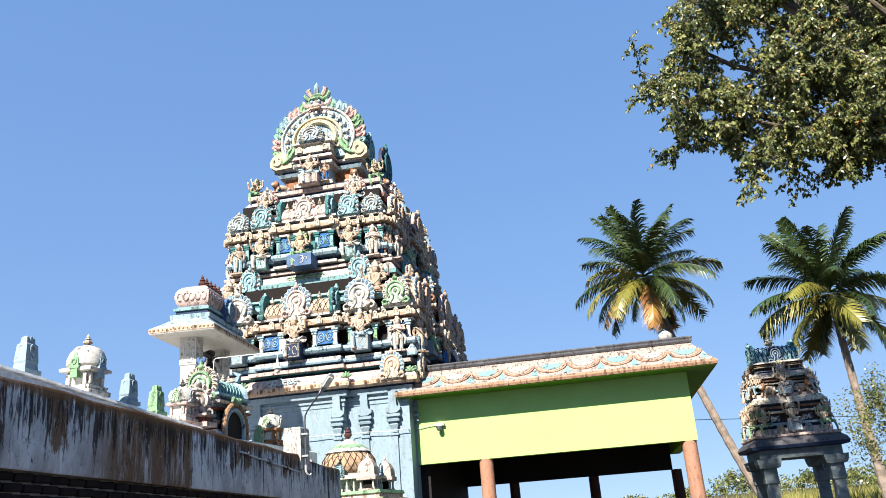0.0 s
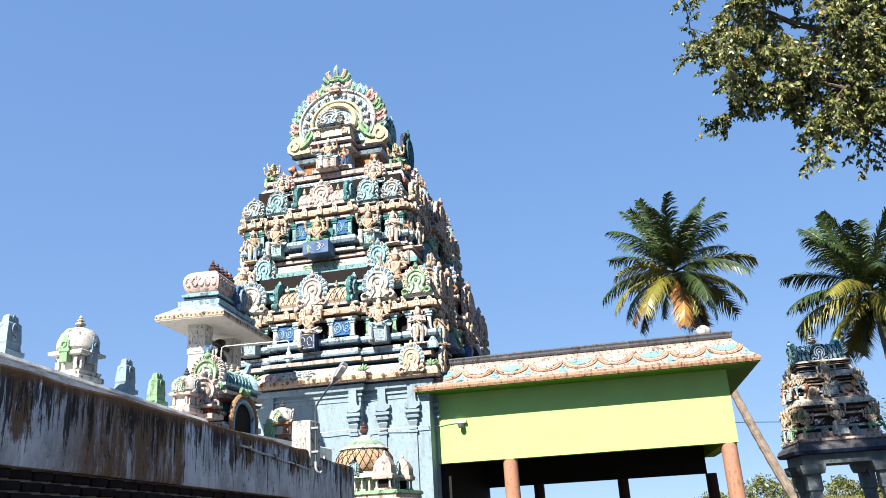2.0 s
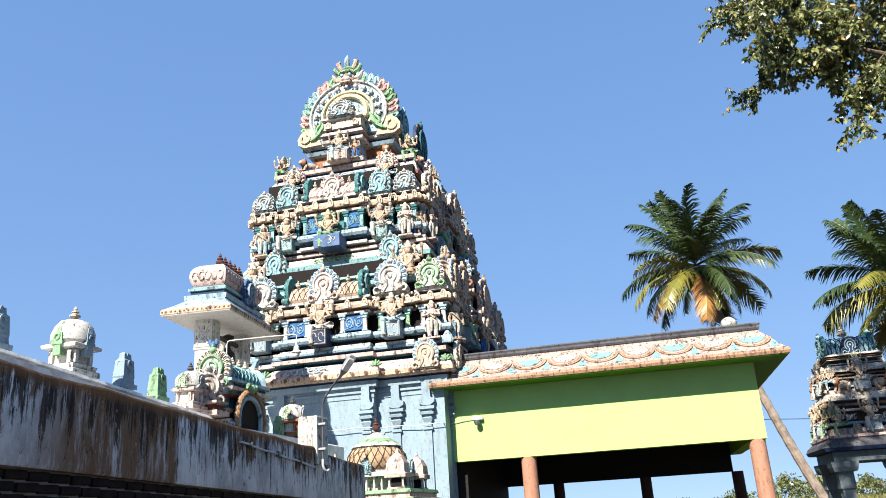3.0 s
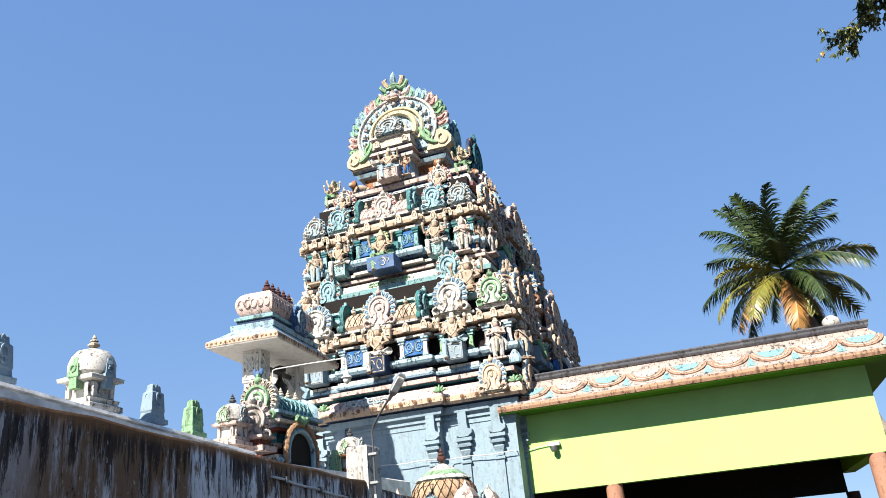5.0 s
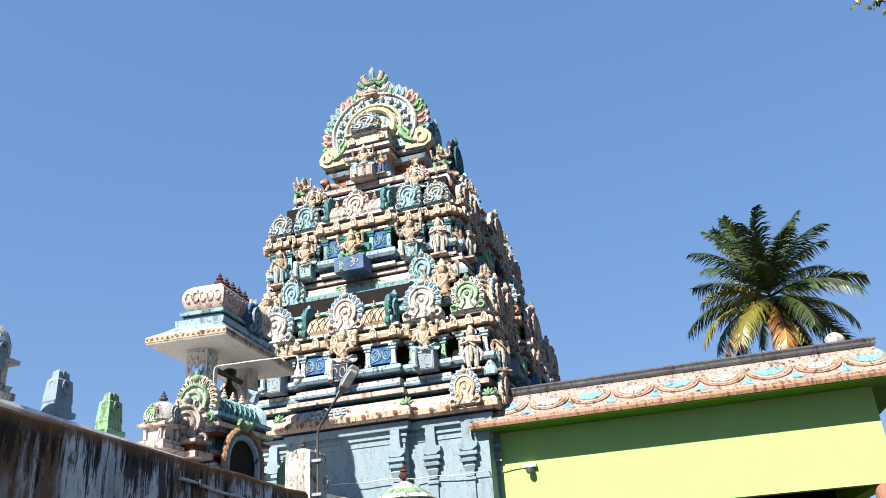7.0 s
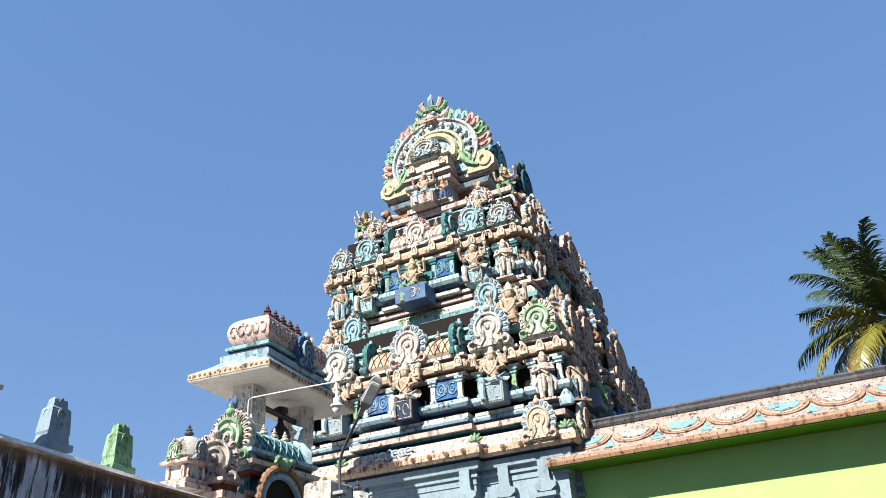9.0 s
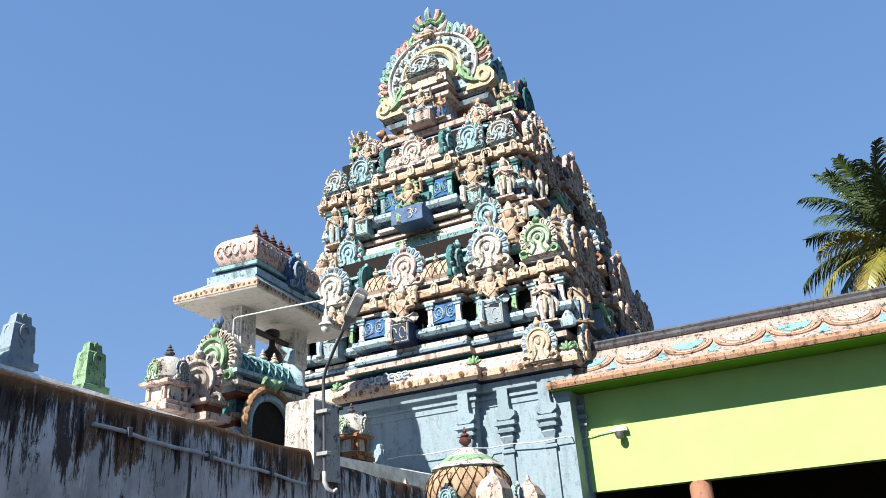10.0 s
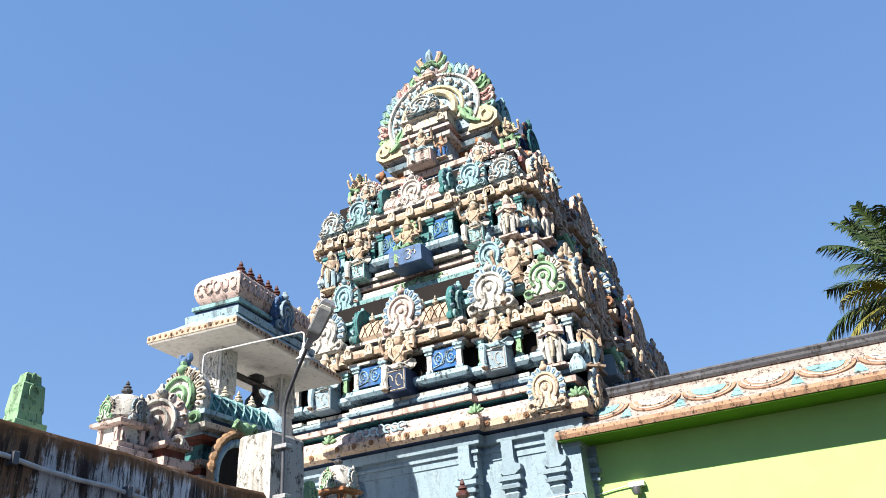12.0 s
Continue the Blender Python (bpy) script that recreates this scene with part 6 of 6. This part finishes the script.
# ---- spreading fig tree over the yard ----
M["bark"] = plain("grey_fig_bark", (0.16, 0.13, 0.10), 0.9, spread=0.5, scale=6, relief=0.6)
def leaf_material():
    mat, t, b = nodes_of("fig_leaf")
    g = t.nodes.new("ShaderNodeNewGeometry")
    c = mixed(t, (0.045, 0.066, 0.016), (0.20, 0.205, 0.06), ramp(t, g.outputs["Random Per Island"], 0.2, 0.8))
    c = mixed(t, c, (0.34, 0.17, 0.04), ramp(t, g.outputs["Random Per Island"], 0.955, 0.99, 0.8))
    t.links.new(c, b.inputs["Base Color"])
    b.inputs["Roughness"].default_value = 0.4
    glow = t.nodes.new("ShaderNodeBsdfTranslucent")
    t.links.new(c, glow.inputs["Color"])
    blend = t.nodes.new("ShaderNodeMixShader")
    blend.inputs[0].default_value = 0.22
    t.links.new(b.outputs[0], blend.inputs[1])
    t.links.new(glow.outputs[0], blend.inputs[2])
    t.links.new(blend.outputs[0], t.nodes["Material Output"].inputs["Surface"])
    return mat


M["leaf"] = leaf_material()


def fig_tree():
    rng = random.Random(11)
    bx, by = 8.95, 14.6
    t = thing("fig_tree", bx, by, 0, "large spreading fig tree with small glossy leaves and hanging twigs", "tree")
    bm = fresh()
    tube(bm, [(0, 0, 0), (0.1, 0, 1.0), (-0.1, -0.1, 2.4), (-0.3, -0.2, 4.7)], [0.75, 0.52, 0.45, 0.4], 0, 12)
    part("trunk", bm, "bark", t, smooth=True)
    leaves, twigs = fresh(), fresh()

    def leaf(p, size):
        d = Vector((rng.gauss(0, 0.6), rng.gauss(0, 0.6), -1 + rng.gauss(0, 0.45))).normalized()
        u = d.cross(Vector((rng.gauss(0, 1), rng.gauss(0, 1), rng.gauss(0, 0.4)))).normalized()
        n = d.cross(u)
        st = p + d * size * 0.35
        pts = [st, st + d * size * 0.25 + u * size * 0.42 + n * 0.012, st + d * size * 0.7 + u * size * 0.25, st + d * size * 1.25, st + d * size * 0.7 - u * size * 0.25, st + d * size * 0.25 - u * size * 0.42 + n * 0.012]
        v = [leaves.verts.new(q) for q in pts]
        leaves.faces.new((v[0], v[1], v[2], v[3]))
        leaves.faces.new((v[0], v[3], v[4], v[5]))

    def twig(p, d, length, r, depth):
        n = 5
        pts = [p]
        for i in range(n):
            d = (d + Vector((rng.gauss(0, 0.22), rng.gauss(0, 0.22), rng.gauss(-0.1, 0.16)))).normalized()
            pts.append(pts[-1] + d * length / n)
        tube(twigs, pts, [r * (1 - 0.75 * i / n) for i in range(n + 1)], 0, 4 if depth < 2 else 5)
        for i in range(1, n + 1):
            if depth > 0:
                for _ in range(2 if rng.random() < 0.5 else 1):
                    a = Vector((rng.gauss(0, 1), rng.gauss(0, 1), rng.gauss(-0.15, 0.7))).normalized()
                    twig(pts[i], (d * 0.6 + a).normalized(), length * rng.uniform(0.42, 0.62), r * 0.5, depth - 1)
            if depth <= 1:
                for _ in range(3 if depth == 0 else 1):
                    leaf(pts[i].lerp(pts[i - 1], rng.random()), rng.uniform(0.042, 0.067))

    # Limbs ending above 11 m are unseen, added to shade the pillared shrine.
    ends = ((-6.6, -2.1, 6.9), (-6.5, -2.1, 7.9), (-5.9, -2.0, 8.7), (-5.6, -2.0, 8.3), (-5.9, -2.1, 6.45), (-5.1, -2.1, 6.5), (-4.6, -2.2, 7.4), (-4.4, -2.2, 8.6), (-4.3, -1.9, 6.6), (-3.3, -2.2, 7.1), (-3.2, -2.0, 7.8), (-5.0, -1.6, 9.4), (-2.5, -2.2, 9.0), (-1.5, -2.0, 7.6), (2.5, 0.5, 8.0), (1.0, 3.0, 9.4), (0.5, -3.0, 8.6), (-2.5, 0.5, 11.6), (-4.6, 0.4, 12.4), (-1.2, -0.5, 14.0), (0.6, 1.0, 13.6), (1.8, -1.2, 11.4), (-6.25, 0.0, 13.3), (-6.5, -1.2, 14.3), (-5.7, -0.6, 13.8), (-5.3, 0.4, 13.2), (-6.9, -0.8, 13.6), (-4.9, -0.4, 13.6), (-6.0, 2.4, 13.4), (-5.6, 1.4, 13.4), (-6.8, -1.6, 13.2), (-5.0, 2.8, 13.2))
    start = Vector((-0.3, -0.2, 4.6))
    for k, e in enumerate(ends):
        e = Vector(e)
        bm = fresh()
        mid = start.lerp(e, 0.5) + Vector((0, 0, 0.5))
        n = 9
        pts = []
        for i in range(n + 1):
            f = i / n
            q = start * (1 - f) ** 2 + mid * 2 * f * (1 - f) + e * f * f
            pts.append(q + Vector((rng.gauss(0, 0.05), rng.gauss(0, 0.05), rng.gauss(0, 0.05))) * (0 < i))
        tube(bm, pts, [0.2 * (1 - f / n) ** 1.2 + 0.022 for f in range(n + 1)], 0, 8)
        part("limb", bm, "bark", t, "grey-brown limb", smooth=True)
        for i in range(4, n + 1):
            d = (pts[i] - pts[i - 1]).normalized()
            for _ in range(1 if i < n else 3):
                a = Vector((rng.gauss(0, 1), rng.gauss(0, 0.9), rng.gauss(-0.25, 0.7))).normalized()
                twig(pts[i], (d + a * 0.9).normalized(), rng.uniform(0.65, 1.0), 0.014, 2)
    tagged(part("twig", twigs, "bark", t, "thin drooping twigs"), kind="stuff")
    tagged(part("crown", leaves, "leaf", t, "many small dark green pointed leaves"), kind="stuff")


fig_tree()

# ---- far trees, tall grass and the power line ----


def bush(x, y, w, h, seed, label, name="tree"):
    rng = random.Random(seed)
    t = thing(name, x, y, 0, label, "tree", "trees beyond the yard")
    bm = fresh()
    tube(bm, [(0, 0, 0), (0.1, 0, h * 0.3), (0, 0, h * 0.6)], [0.2, 0.14, 0.06], 0, 7)
    part("trunk", bm, "bark", t)
    bm = fresh()
    for _ in range(5200 if y < 40 else 1600):
        a, e = rng.uniform(0, 6.28), rng.uniform(-0.6, 1.57)
        r = rng.uniform(0.55, 1.0) * (1 + 0.25 * math.sin(a * 3 + seed) + 0.2 * math.sin(e * 5 + a * 2))
        p = Vector((w * r * math.cos(a) * math.cos(e), w * r * math.sin(a) * math.cos(e), h * 0.62 + h * 0.36 * r * math.sin(e)))
        s = rng.uniform(0.05, 0.11) * w * (0.45 if y < 40 else 0.7)
        u = Vector((rng.gauss(0, 1), rng.gauss(0, 1), rng.gauss(0, 1))).normalized() * s
        v = Vector((rng.gauss(0, 1), rng.gauss(0, 1), rng.gauss(0, 1))).normalized() * s * 0.6
        q = [bm.verts.new(p + k) for k in (-u, v, u, -v)]
        bm.faces.new(q)
    tagged(part("crown", bm, "leaf", t), kind="stuff")


bush(9.4, 30.5, 1.35, 4.9, 1, "leafy green tree beside the pillared shrine")
for i, (x, y, w, h) in enumerate(((10.5, 75, 2.2, 4.2), (13.6, 78, 2.0, 4.0), (16.5, 74, 2.2, 3.6), (7.0, 80, 2.2, 3.0), (20, 76, 2.4, 3.4), (25, 80, 3.0, 4.4), (2.0, 84, 2.4, 2.6), (-3, 82, 2.4, 2.5), (31, 82, 3.2, 4.6), (-9, 86, 2.6, 2.6))):
    bush(x, y, w, h * 0.78, 20 + i, "distant bushy green tree on the skyline")
rng = random.Random(5)
bm = fresh()
for _ in range(5000):
    x, y = rng.uniform(6, 24), rng.uniform(42, 70)
    h = rng.uniform(0.7, 1.7)
    d = Vector((rng.gauss(0, 0.25), rng.gauss(0, 0.25), 0))
    q = [bm.verts.new(p) for p in ((x - 0.05, y, 0), (x + 0.05, y, 0), Vector((x, y, h)) + d * h)]
    bm.faces.new(q)
tagged(part("tall_grass", bm, "yellowfrond"), "tall green grass in the field beyond the yard", "grass", kind="stuff")
line = thing("power_line", 10, 45, 0, "thin overhead cable on slim concrete poles in the field", "power line")
bm = fresh()
tube(bm, [(-34 + 4 * i, 0.01 * i, 5.35 - 0.0715 * (-34 + 4 * i + 4.7) + 0.0009 * (i - 10) ** 2) for i in range(22)], 0.018, 0, 5)
part("cable", bm, "grey", line)
for x, h in ((-34, 7.6), (50, 1.6)):
    bm = fresh()
    lathe(bm, [(0.14, 0), (0.1, h + 0.4)], (x, 0, 0), 10)
    part("pole", bm, "mortar", line)

# ---- bricks of the compound wall ----
rng = random.Random(2)
brick_meshes = []
for k in range(3):
    bm = fresh()
    box(bm, -0.03, 0.03 + 0.006 * k, -0.108, 0.108, -0.034, 0.034, 0, 0.008)
    brick_meshes.append(mesh_of("brick", bm, ["brick"]))
for row in range(5):
    for i in range(58):
        y = 4.2 + i * 0.236 + (0.118 if row % 2 else 0)
        z = wall_low(y) - 0.05 - 0.086 * row
        if y < 15.7 and z > 1.75:
            part("brick", brick_meshes[(i * 7 + row) % 3], None, wall, "", winv @ pose(WX - 0.075 + rng.uniform(-0.004, 0.004), y, z))
